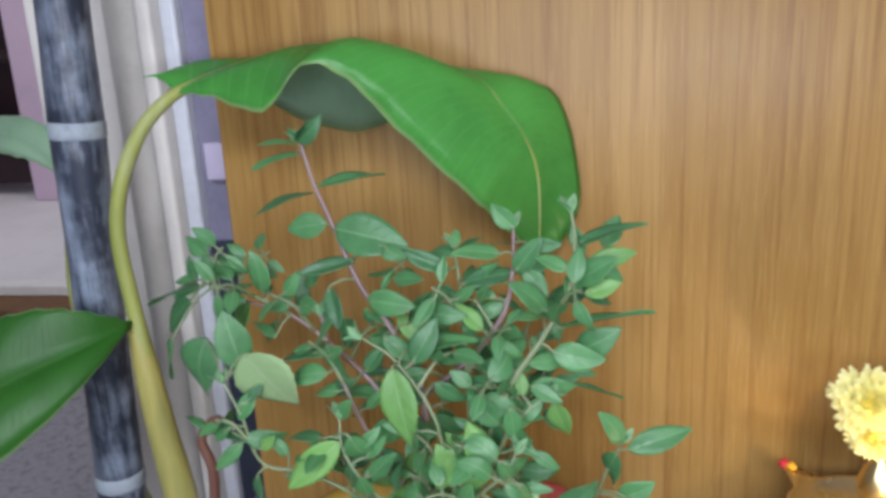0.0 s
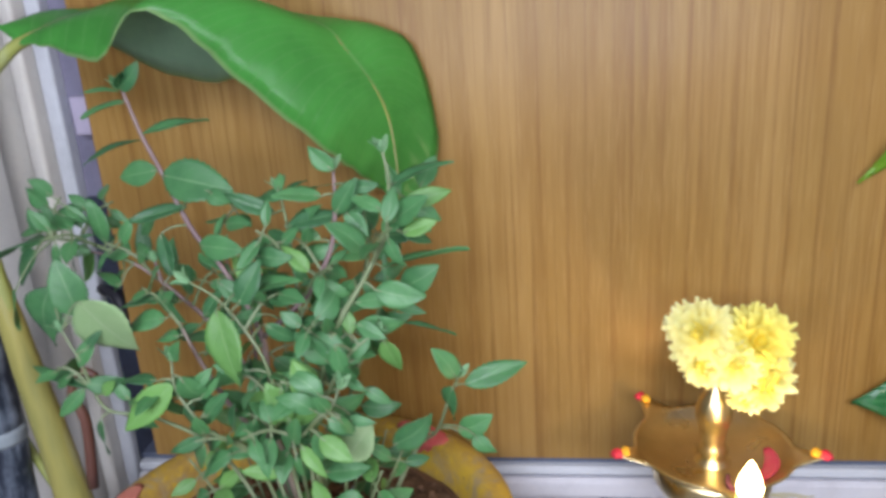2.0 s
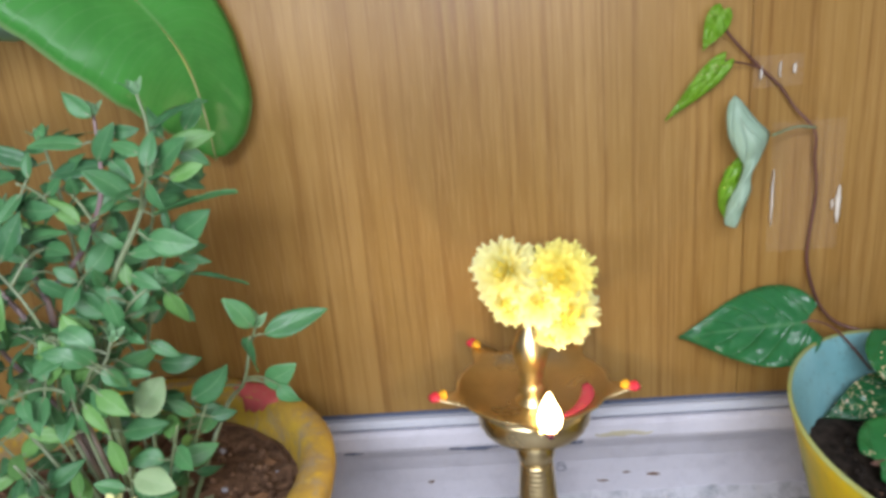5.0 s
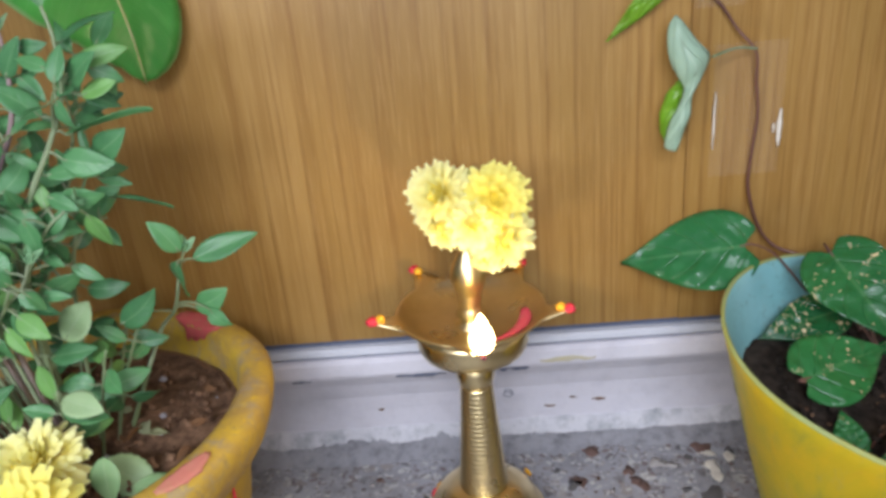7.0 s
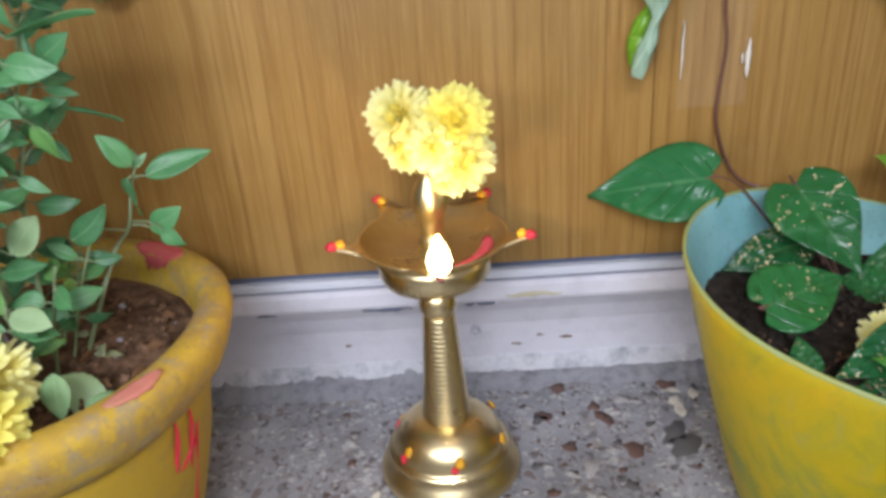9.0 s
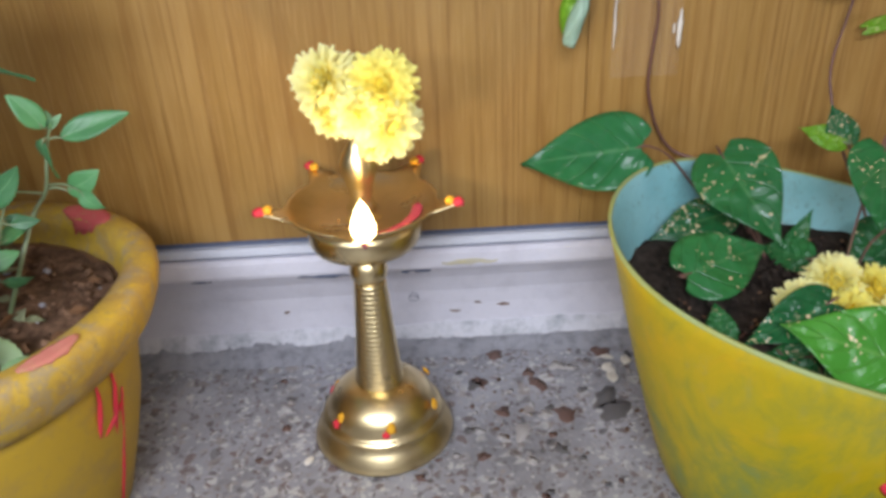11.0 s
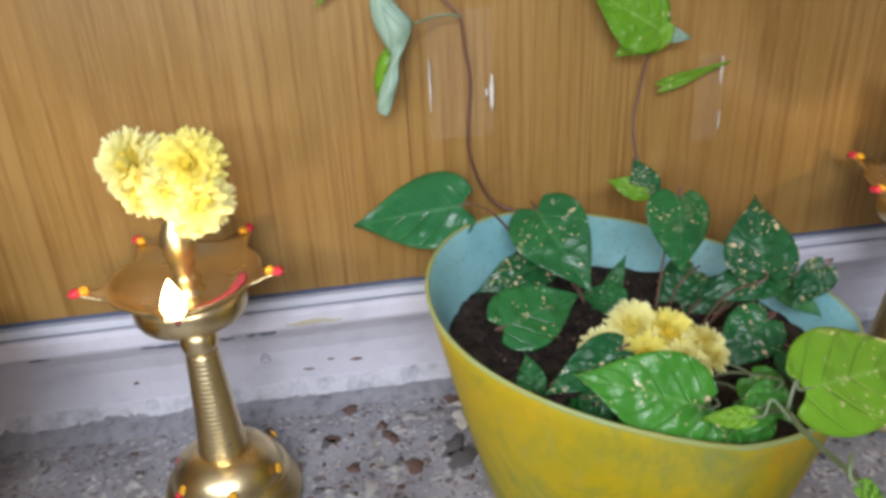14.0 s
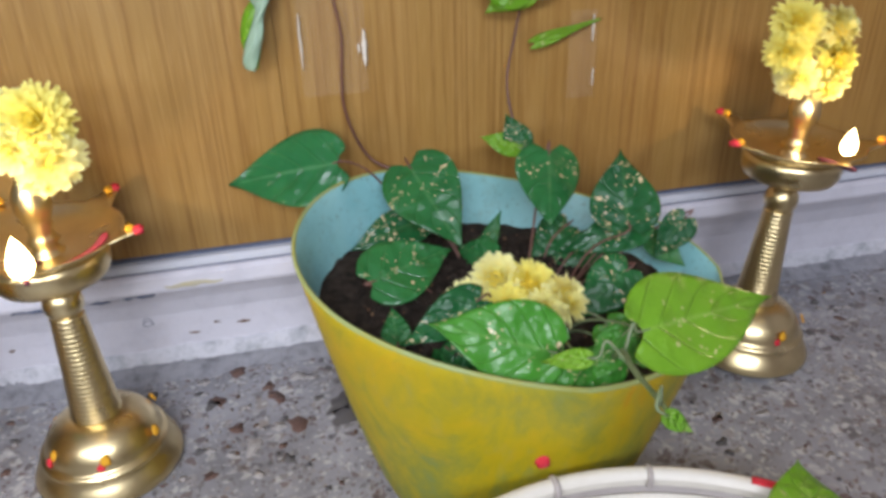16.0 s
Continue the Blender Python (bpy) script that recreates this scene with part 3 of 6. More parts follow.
def rough_strip(top, mid, low, seed, wild):
    """An uneven strip running along the threshold; the lower edge wanders."""
    rows = []
    for i in range(1101):
        x = -0.33 + i * 2.93 / 1100
        a = wild * (noise.noise((x * 16, seed, 0)) + 0.7 * noise.noise((x * 60, seed + 1, 0)) + 0.5 * noise.noise((x * 150, seed, 2)) + 0.4 * noise.noise((x * 330, seed, 4)))
        b = 0.6 * wild * (noise.noise((x * 24, seed + 5, 0)) + 0.7 * noise.noise((x * 90, seed + 3, 0)) + 0.5 * noise.noise((x * 260, seed + 7, 0)))
        rows.append([Vector((x, top[0], top[1] + b)), Vector((x, mid[0] - 0.4 * a, mid[1] + 0.5 * b)), Vector((x, low[0] - a, low[1]))])
    bm = bmesh.new()
    grid_faces(bm, [[bm.verts.new(p) for p in r] for r in rows])
    bmesh.ops.recalc_face_normals(bm, faces=bm.faces[:])
    return bm


part("cement_fillet", rough_strip((0.683, 0.017), (0.673, 0.008), (0.654, 0.0004), 2.4, 0.008), CEMENT, sill, "smeared grey cement along the floor")
part("plaster_foot", rough_strip((0.6835, 0.026), (0.6785, 0.023), (0.674, 0.0105), 0.3, 0.0045), PLASTER, sill, "chipped grubby plaster foot")

# door post beside the panels
post = root("door_post", (-0.40, 0.70, 0.0), "cream enamelled moulded door post with a lilac-grey reveal", "door frame", kind="structure")
part("grey_reveal", box(-0.352, -0.3125, 0.69, 0.74, 0.0, 2.1), GREYPAINT, post, "lilac-grey reveal", smooth=False)
part("lower_reveal", box(-0.3515, -0.3130, 0.684, 0.6898, 0.0, 0.425, 0.001), NAVY, post, "dark navy lower reveal", smooth=False)
part("keep", box(-0.342, -0.3135, 0.676, 0.6895, 0.487, 0.523, 0.002), LILAC, post, "pale lilac lock keep")
part("edge_bead", box(-0.368, -0.3525, 0.676, 0.74, 0.0, 2.1, 0.004, 3), ALU, post, "blue-grey painted bead")
part("cream_bead", box(-0.384, -0.3685, 0.660, 0.74, 0.0, 2.1, 0.005, 3), CREAM, post)
part("cream_round", tube([(-0.403, 0.678, 0), (-0.403, 0.678, 2.1)], [0.018], 20), CREAM, post)
part("cream_flat", box(-0.515, -0.404, 0.692, 0.75, 0.0, 2.1, 0.003), CREAM, post)
part("hasp", tube([(-0.345, 0.668, 0.335), (-0.325, 0.66, 0.33), (-0.318, 0.655, 0.315), (-0.325, 0.655, 0.30)], [0.005, 0.007, 0.005], 8, 10), BLACK, post, "black iron hasp")

# the far room through the gap
structure("floor_far", box(-4.0, -0.9, 1.80, 5.0, -0.014, 0.004), WALL, "pale grey tiled floor of the far room", "floor")
kerb = root("threshold_kerb", (-1.6, 1.7, 0.0), "dark worn threshold kerb", "threshold", kind="structure")
part("kerb_body", box(-4.0, -0.9, 1.62, 1.798, -0.014, 0.012, 0.006), CLAY_IN, kerb, smooth=False)
part("kerb_lip", box(-4.0, -0.9, 1.74, 1.797, 0.0125, 0.04, 0.004), CREAM, kerb, smooth=False)


def far_chair():
    c = root("wooden_bench", (-3.0, 3.5, 0.0), "dark varnished wooden bench standing in shade", "bench")
    part("seat", box(-3.7, -2.52, 3.3, 3.8, 0.30, 0.36, 0.01), DARKWOOD, c)
    part("front_panel", box(-3.7, -2.54, 3.34, 3.38, 0.06, 0.299, 0.008), DARKWOOD, c)
    part("backrest", box(-3.7, -2.52, 3.78, 3.84, 0.34, 1.3, 0.01), DARKWOOD, c)
    for x, y in ((-3.66, 3.36), (-2.56, 3.36), (-3.66, 3.76), (-2.56, 3.76)):
        part("leg", tube([(x, y, 0.004), (x, y, 0.1), (x, y, 0.3)], [0.03, 0.022, 0.032], 12, 10), DARKWOOD, c)
    for k in range(4):
        part("spindle", tube([(-2.62 - 0.28 * k, 3.42, 0.36), (-2.62 - 0.28 * k, 3.42, 0.5), (-2.62 - 0.28 * k, 3.44, 0.68)], [0.022, 0.034, 0.02], 12, 10), DARKWOOD, c)
    part("arm", tube([(-2.56, 3.36, 0.66), (-3.0, 3.42, 0.69), (-3.66, 3.42, 0.67)], [0.03, 0.028, 0.03], 12, 12), DARKWOOD, c)


far_chair()
far_post = root("far_pillar", (-2.4, 3.2, 0.0), "pale pink painted pillar edge", "pillar", kind="structure")
part("shaft", box(-2.46, -2.33, 3.15, 3.25, 0.004, 2.69, 0.01), PINKWALL, far_post, smooth=False)


# ---------------------------------------------------------------- sugar cane and banana plant
def sugar_cane():
    c = root("sugar_cane", (-0.42, 0.58, 0.0), "dark waxy sugar cane stalk with pale nodes", "sugar cane")
    foot, top = Vector((-0.435, 0.585, 0.0)), Vector((-0.3905, 0.572, 0.66))
    way = (top - foot) / 0.66
    nodes = (0.0, 0.224, 0.549, 0.86, 1.15)
    for a, b in zip(nodes, nodes[1:]):
        n = 14
        pts = [foot + way * (a + (b - a) * k / n) for k in range(n + 1)]
        rad = [0.0205 + 0.0018 * (abs(2 * k / n - 1) ** 6) for k in range(n + 1)]
        part("internode", tube(pts, rad, 24, None, 0.03), CANE, c)
        if a > 0:
            p = foot + way * a
            part("node_ring", tube([p - way * 0.008, p - way * 0.004, p, p + way * 0.004, p + way * 0.008], [0.0216, 0.0226, 0.0223, 0.0228, 0.0216], 24), CANE_NODE, c, "pale chalky node")


sugar_cane()


def blade(name, mid, front, back, material, parent, n=46, half=7, label="", under=True):
    """A banana blade hung over its midrib: two halves that sag between the rib and the two edges."""
    m, f, b = spline(mid, n), spline(front, n), spline(back, n)
    rows = []
    for i in range(n):
        row = []
        for j in range(-half, half + 1):
            v = j / half
            e = f[i] if v > 0 else b[i]
            a = abs(v)
            p = m[i].lerp(e, a)
            sag = math.sin(math.pi * a) * min(0.018, 0.2 * (e - m[i]).length)
            p = p + Vector((0, -0.35 * sag if v > 0 else 0.15 * sag, 0.75 * sag))
            p += Vector((0, 1, 0.5)) * 0.0012 * math.sin(i * 2.1 + a * 3) * a
            row.append(p)
        rows.append(row)
    ob = part(name, sheet(rows, 0.0011, None, under), material, parent, label)
    ob.data.materials.append(BANANA_UNDER)
    return ob


def banana_plant():
    c = root("banana_plant", (-0.335, 0.55, 0.0), "young banana plant with one broad leaf arching over", "banana plant")
    part("pseudostem", tube([(-0.326, 0.55, 0.0), (-0.335, 0.55, 0.14), (-0.342, 0.55, 0.225), (-0.349, 0.55, 0.285), (-0.355, 0.55, 0.345), (-0.358, 0.55, 0.385)], [0.020, 0.016, 0.0142, 0.0128, 0.0108, 0.0085], 14, 26, 0.05), BANANA_SHEATH, c, "yellow-green pseudostem")
    part("petiole", tube([(-0.352, 0.549, 0.335), (-0.357, 0.549, 0.40), (-0.3615, 0.55, 0.463), (-0.352, 0.552, 0.508), (-0.330, 0.555, 0.548), (-0.305, 0.558, 0.571), (-0.285, 0.56, 0.580)], [0.0078, 0.0066, 0.0064, 0.0062, 0.0058, 0.005, 0.004], 12, 44), BANANA_STEM, c, "olive arching leaf stalk")
    mid = [(-0.300, 0.558, 0.577), (-0.258, 0.566, 0.592), (-0.195, 0.58, 0.606), (-0.130, 0.588, 0.597), (-0.070, 0.592, 0.575), (-0.051, 0.592, 0.554), (-0.033, 0.594, 0.527), (-0.025, 0.602, 0.501), (-0.024, 0.615, 0.464), (-0.026, 0.626, 0.424)]
    front = [(-0.296, 0.556, 0.575), (-0.262, 0.54, 0.572), (-0.215, 0.522, 0.561), (-0.180, 0.512, 0.592), (-0.150, 0.516, 0.581), (-0.121, 0.53, 0.545), (-0.073, 0.555, 0.490), (-0.055, 0.585, 0.463), (-0.041, 0.610, 0.442), (-0.027, 0.625, 0.424)]
    back = [(-0.326, 0.562, 0.588), (-0.290, 0.61, 0.592), (-0.235, 0.638, 0.548), (-0.172, 0.641, 0.533), (-0.105, 0.643, 0.562), (-0.050, 0.643, 0.571), (-0.008, 0.642, 0.553), (0.009, 0.641, 0.482), (0.002, 0.639, 0.446), (-0.012, 0.633, 0.429), (-0.026, 0.627, 0.424)]
    b = blade("leaf_blade", mid, front, back, BANANA, c, label="broad bright green banana leaf")
    part("midrib", tube([Vector(p) + Vector((0, 0, -0.002)) for p in mid], [0.0034, 0.0024, 0.0018, 0.0012, 0.0006], 8, 40), BANANA_STEM, b)
    # lower leaf, reaching out beside the cane
    mid2 = [(-0.356, 0.540, 0.392), (-0.375, 0.51, 0.386), (-0.41, 0.48, 0.374), (-0.46, 0.45, 0.352), (-0.52, 0.42, 0.32), (-0.58, 0.40, 0.28)]
    up2 = [(-0.356, 0.541, 0.394), (-0.378, 0.512, 0.413), (-0.412, 0.50, 0.418), (-0.46, 0.49, 0.405), (-0.52, 0.47, 0.37), (-0.58, 0.402, 0.281)]
    low2 = [(-0.356, 0.539, 0.391), (-0.366, 0.49, 0.366), (-0.395, 0.45, 0.335), (-0.44, 0.415, 0.305), (-0.51, 0.39, 0.275), (-0.58, 0.398, 0.279)]
    blade("leaf_blade", mid2, low2, up2, BANANA_DIMMED, c, 30, 5, "lower green banana leaf reaching sideways", "low")
    mid3 = [(-0.484, 0.66, 0.502), (-0.497, 0.66, 0.522), (-0.525, 0.66, 0.538), (-0.60, 0.66, 0.545)]
    up3 = [(-0.484, 0.662, 0.504), (-0.490, 0.668, 0.538), (-0.53, 0.672, 0.556), (-0.60, 0.665, 0.546)]
    low3 = [(-0.485, 0.658, 0.500), (-0.505, 0.652, 0.514), (-0.535, 0.65, 0.523), (-0.60, 0.655, 0.544)]
    blade("leaf_blade", mid3, low3, up3, BANANA, c, 20, 4, "pale green leaf tip behind the cane")
    part("petiole", tube([(-0.335, 0.56, 0.12), (-0.44, 0.62, 0.22), (-0.49, 0.655, 0.36), (-0.486, 0.66, 0.45), (-0.484, 0.66, 0.505)], [0.005, 0.004, 0.003], 8, 24), BANANA_STEM, c)
    part("red_sheath", tube([(-0.312, 0.545, 0.19), (-0.305, 0.545, 0.255), (-0.312, 0.545, 0.285), (-0.297, 0.545, 0.305), (-0.285, 0.545, 0.30)], [0.005, 0.0045, 0.004, 0.003], 8, 16), VINE, c, "rust-brown dried sheath")


banana_plant()


# ---------------------------------------------------------------- clay pot with holy basil
POT = (-0.096, 0.470)


def clay_pot():
    c = root("clay_pot", (*POT, 0.0), "ochre-painted clay pot with a thick worn rim", "plant pot")
    at = (*POT, 0.0)
    part("body", lathe([(0.0, 0.0), (0.098, 0.0), (0.104, 0.004), (0.118, 0.05), (0.131, 0.10), (0.139, 0.15), (0.142, 0.172), (0.132, 0.172), (0.128, 0.15), (0.11, 0.05), (0.09, 0.012), (0.0, 0.012)], at, 72, 0.012), OCHRE, c)
    part("rim", lathe([(0.1425, 0.166), (0.150, 0.169), (0.158, 0.179), (0.1635, 0.193), (0.1662, 0.204), (0.1662, 0.2115), (0.1635, 0.2155), (0.157, 0.2175), (0.147, 0.2178), (0.1415, 0.2145), (0.1385, 0.20), (0.1325, 0.1725)], at, 96, 0.014), OCHRE_RIM, c, "thick flat ochre rim with worn grey patches")
    part("inner_wall", lathe([(0.1315, 0.19), (0.1275, 0.15), (0.122, 0.14)], at, 64), CLAY_IN, c)

    def dab(name, a0, a1, r0, r1, h, mat, label):
        """A smear of powder lying on the rim."""
        rows = []
        for i in range(13):
            a = a0 + (a1 - a0) * i / 12
            w = math.sin(math.pi * (i + 0.5) / 13) ** 0.6
            row = []
            for j in range(7):
                k = (j / 6 - 0.5) * w * (1 + 0.3 * noise.noise((i * 0.7, j, a0))) + 0.5
                r = r0 + (r1 - r0) * k
                t = (r - 0.141) / 0.025
                z = 0.2189 - 0.006 * (2 * t - 0.95) ** 4 + 0.0012 * noise.noise((i * 0.5, j * 0.5, 2))
                row.append(Vector((at[0] + r * math.cos(a), at[1] + r * math.sin(a), z + h)))
            rows.append(row)
        part(name, sheet(rows, 0.0006), mat, c, label)

    dab("powder_dab", radians(46), radians(68), 0.137, 0.159, 0.0, DAB_RED, "red powder dab on the rim")
    dab("powder_dab", radians(-40), radians(-24), 0.150, 0.163, 0.0, PINK_POWDER, "pink powder smear on the rim")
    dab("powder_dab", radians(165), radians(192), 0.141, 0.163, 0.0, PINK_POWDER, "pink powder smear on the rim")
    # red strokes on the belly
    for a, z0, z1, lean in ((-20, 0.115, 0.165, 1), (-18, 0.112, 0.128, 10), (-12, 0.10, 0.165, 0), (-8, 0.02, 0.14, 0)):
        pts = []
        for k in range(9):
            s = k / 8
            z = z0 + (z1 - z0) * s
            r = 0.1045 + (z - 0.004) * 0.245 + 0.0012 if z < 0.15 else 0.1415
            aa = radians(a + lean * s)
            pts.append((at[0] + r * math.cos(aa), at[1] + r * math.sin(aa), z))
        part("red_stroke", tube(pts, [0.0010, 0.0022, 0.0018, 0.0008], 6), RED_POWDER, c, "vermilion painted stroke")


clay_pot()


def lumpy_disc(cx, cy, z, rx, ry, lump, seed, dome=0.0, n=26, m=64):
    """The top of the earth in a pot."""
    bm = bmesh.new()
    mid = bm.verts.new((cx, cy, z + dome))
    rows = []
    for i in range(1, n + 1):
        k = i / n
        row = []
        for j in range(m):
            a = 2 * math.pi * j / m
            x, y = cx + rx * k * math.cos(a), cy + ry * k * math.sin(a)
            h = lump * (noise.noise((x * 45, y * 45, seed)) + 0.6 * noise.noise((x * 120, y * 120, seed))) + dome * (1 - k * k)
            row.append(bm.verts.new((x, y, z + h)))
        rows.append(row)
    for j in range(m):
        bm.faces.new((mid, rows[0][j], rows[0][(j + 1) % m]))
    grid_faces(bm, rows, True)
    bmesh.ops.recalc_face_normals(bm, faces=bm.faces[:])
    return bm


def crumbs(cx, cy, z, rx, ry, count, size, seed):
    """Loose crumbs of earth."""
    rnd = random.Random(seed)
    bm = bmesh.new()
    for _ in range(count):
        a, k = rnd.uniform(0, 2 * math.pi), math.sqrt(rnd.random())
        s = size * rnd.uniform(0.4, 1.3)
        p = Matrix.Translation((cx + rx * k * math.cos(a), cy + ry * k * math.sin(a), z + s * 0.2)) @ Euler((rnd.random() * 3, rnd.random() * 3, 0)).to_matrix().to_4x4() @ Matrix.Diagonal((s, s * rnd.uniform(0.6, 1), s * rnd.uniform(0.5, 0.9), 1))
        bmesh.ops.create_icosphere(bm, subdivisions=1, radius=1.0, matrix=p)
    for v in bm.verts:
        v.co += Vector((1, 1, 1)) * 0.25 * size * noise.noise(v.co * 300)
    return bm


tagged(part("soil", lumpy_disc(*POT, 0.186, 0.137, 0.137, 0.006, 1.0, 0.004), SOIL_BROWN), "dry brown crumbly soil in the clay pot", "soil", kind="stuff")
tagged(part("soil_crumbs", crumbs(*POT, 0.190, 0.122, 0.122, 300, 0.0038, 4), SOIL_BROWN, smooth=False), "loose brown soil crumbs in the pot", "soil", kind="stuff")



def litter():
    """Dry leaves, grit and pebbles on the soil."""
    rnd = random.Random(23)
    dry = leaf_mesh("dry_leaf", CLAY_IN, "oval", 0.26, 0.5, 0.3, 0.01, 0.8, 0.03, 12, 3, 5)
    wilt = leaf_mesh("dry_leaf", SOIL_PALE, "oval", 0.3, 0.4, 0.2, 0.01, 0.4, 0.03, 12, 3, 6)
    for k in range(34):
        a, q = rnd.uniform(-1.6, 2.2), math.sqrt(rnd.random()) * 0.118
        p = Vector((POT[0] + q * math.cos(a), POT[1] + q * math.sin(a), 0.193 + rnd.uniform(0, 0.004)))
        d, l = rnd.uniform(0, 6.28), rnd.uniform(0.008, 0.02)
        ob = part("dry_leaf", rnd.choice((dry, dry, wilt)), None, m=leaf_pose(p, p + Vector((math.cos(d), math.sin(d), rnd.uniform(-0.1, 0.3))) * l, (rnd.uniform(-0.5, 0.5), rnd.uniform(-0.5, 0.5), 1)))
        tagged(ob, "curled dry leaf lying on the pot soil", "dry leaf", "dry leaves on the soil")
    bm = bmesh.new()
    for k in range(40):
        a, q, z = rnd.uniform(-3.1, 3.1), math.sqrt(rnd.random()) * 0.122, rnd.uniform(0.0014, 0.0042)
        bmesh.ops.create_icosphere(bm, subdivisions=1, radius=1.0, matrix=Matrix.Translation((POT[0] + q * math.cos(a), POT[1] + q * math.sin(a), 0.191)) @ Euler((0.4, 0.2, a)).to_matrix().to_4x4() @ Matrix.Diagonal((z, z * 0.8, z * 0.6, 1)))
    tagged(part("pebbles", bm, GRAVEL), "small grey pebbles on the pot soil", "pebbles", kind="stuff")


litter()
TULSI_MESHES = [leaf_mesh("leaf", TULSI, "oval", 0.205 + 0.022 * k, 0.42 - 0.14 * k, 0.06 + 0.12 * k, 0.008, 0.45 * (k - 1), 0.055, 24, 4, k) for k in range(4)]
TULSI_OLIVE_MESH = leaf_mesh("leaf", TULSI_OLIVE, "oval", 0.25, 0.18, 0.14, 0.006, 0.15, 0.05, 24, 4, 12)
TULSI_PALE_MESH = leaf_mesh("leaf", TULSI_PALE, "oval", 0.30, 0.15, 0.15, 0.004, 0.2, 0.03, 16, 4, 9)
TULSI_TIP_MESH = leaf_mesh("tip_leaf", TULSI_TIP, "oval", 0.24, 0.5, 0.1, 0.0, 0.2, 0.03, 10, 3, 14)


def basil():
    c = root("holy_basil", (*POT, 0.176), "bushy holy basil with small grey-green leaves on violet twigs", "basil plant")
    rnd = random.Random(11)
    ways = []
    tips = []
    total = [0]
    spare = bmesh.new()
    spare.verts.layers.float.new("lu")
    spare.verts.layers.float.new("lv")

    def stem(points, r0, r1, mat):
        """A twig; one that begins low is rooted in the soil of the pot."""
        pts = [Vector(p) for p in points]
        if pts[0].z < 0.335:
            p = pts[0]
            pts.insert(0, Vector((POT[0] + 0.015 + 0.42 * (p.x - POT[0]), POT[1] + 0.5 * (p.y - POT[1]), 0.183)))
        pts = spline(pts, 34)
        part("twig", tube(pts, [0.8 * r0, 0.4 * (r0 + r1), 0.75 * r1], 7, None, 0.14), mat, c)
        ways.append(pts)
        tips.append((pts[-1], (pts[-1] - pts[-4]).normalized()))

    def place(base, tip, wide, how):
        """One leaf on a thin stalk from the nearest twig."""
        b, t = Vector(base), Vector(tip)
        side = {"e": (rnd.uniform(-0.15, 0.15), -0.2, 1.0), "t": (rnd.uniform(-0.3, 0.3), -0.5, 0.85)}.get(how, (rnd.uniform(-0.45, 0.45), -0.9, rnd.uniform(0.25, 0.7)))
        me = TULSI_PALE_MESH if how == "p" else TULSI_OLIVE_MESH if how == "o" else rnd.choice(TULSI_MESHES)
        m = leaf_pose(b, t, side, 0.88 * wide)
        total[0] += 1
        if total[0] <= 290:
            part("leaf", me, None, c, "pale yellowing leaf" if how == "p" else "", m=m)
        else:
            n = len(spare.verts)
            spare.from_mesh(me)
            spare.verts.ensure_lookup_table()
            for v in spare.verts[n:]:
                v.co = m @ v.co
        near = min((p for w in ways for p in w), key=lambda p: (p - b).length + 0.4 * max(0.0, p.z - b.z))
        d = (t - b).normalized()
        if (near - b).length > 0.004:
            part("leaf_stalk", tube([near, near.lerp(b, 0.55) + Vector((0, 0, 0.12 * (near - b).length)), b, b + d * 0.004], [0.0009, 0.0007, 0.0006], 5, 9), GREEN_STEM, c)

    def tuft(p, d, size):
        """Small pale leaves at a growing tip."""
        o = d.orthogonal().normalized()
        q = d.cross(o)
        for k in range(5):
            a = k * 1.26 + 0.3
            side = o * math.cos(a) + q * math.sin(a)
            part("tip_leaf", TULSI_TIP_MESH, None, c, m=leaf_pose(p - d * 0.001, p + (side * (0.7 if k < 3 else 0.2) + d).normalized() * size * (1.0 if k < 3 else 0.7), d - side * 0.4))

    def sprig(p, t, pairs, size):
        """A short side shoot with crossed pairs of leaves."""
        pts = spline([p, p.lerp(t, 0.5) + Vector((0, 0, 0.006)), t], 12)
        part("twig", tube(pts, [0.0013, 0.0008], 6), GREEN_STEM, c)
        ways.append(pts)
        for k in range(pairs):
            i = 3 + int(8 * (k + 0.5) / pairs)
            d = (pts[i] - pts[i - 1]).normalized()
            o = d.orthogonal().normalized()
            q = d.cross(o)
            a = rnd.uniform(0, 3.1)
            for h in (0, math.pi):
                side = o * math.cos(a + h) + q * math.sin(a + h)
                b = pts[i] + side * 0.005
                place(b, b + (side + 0.4 * d + Vector((0, 0, rnd.uniform(-0.4, 0.1)))).normalized() * size * rnd.uniform(0.7, 1.2), rnd.uniform(0.95, 1.5), rnd.choice("ftfo"))
        tips.append((pts[-1], (pts[-1] - pts[-3]).normalized()))

    # the twigs: violet main stems, green side stems
    stem([(-0.105, 0.463, 0.277), (-0.102, 0.462, 0.321), (-0.098, 0.460, 0.374), (-0.119, 0.462, 0.423), (-0.137, 0.463, 0.451), (-0.153, 0.464, 0.494), (-0.162, 0.465, 0.517), (-0.169, 0.465, 0.545)], 0.0036, 0.0014, TWIG)
    stem([(-0.097, 0.460, 0.374), (-0.066, 0.455, 0.401), (-0.042, 0.450, 0.434), (-0.035, 0.452, 0.463), (-0.034, 0.455, 0.490)], 0.0028, 0.0013, TWIG)
    stem([(-0.066, 0.450, 0.295), (-0.066, 0.452, 0.362), (-0.067, 0.455, 0.401), (-0.069, 0.458, 0.446), (-0.072, 0.459, 0.476)], 0.0026, 0.0012, GREEN_STEM)
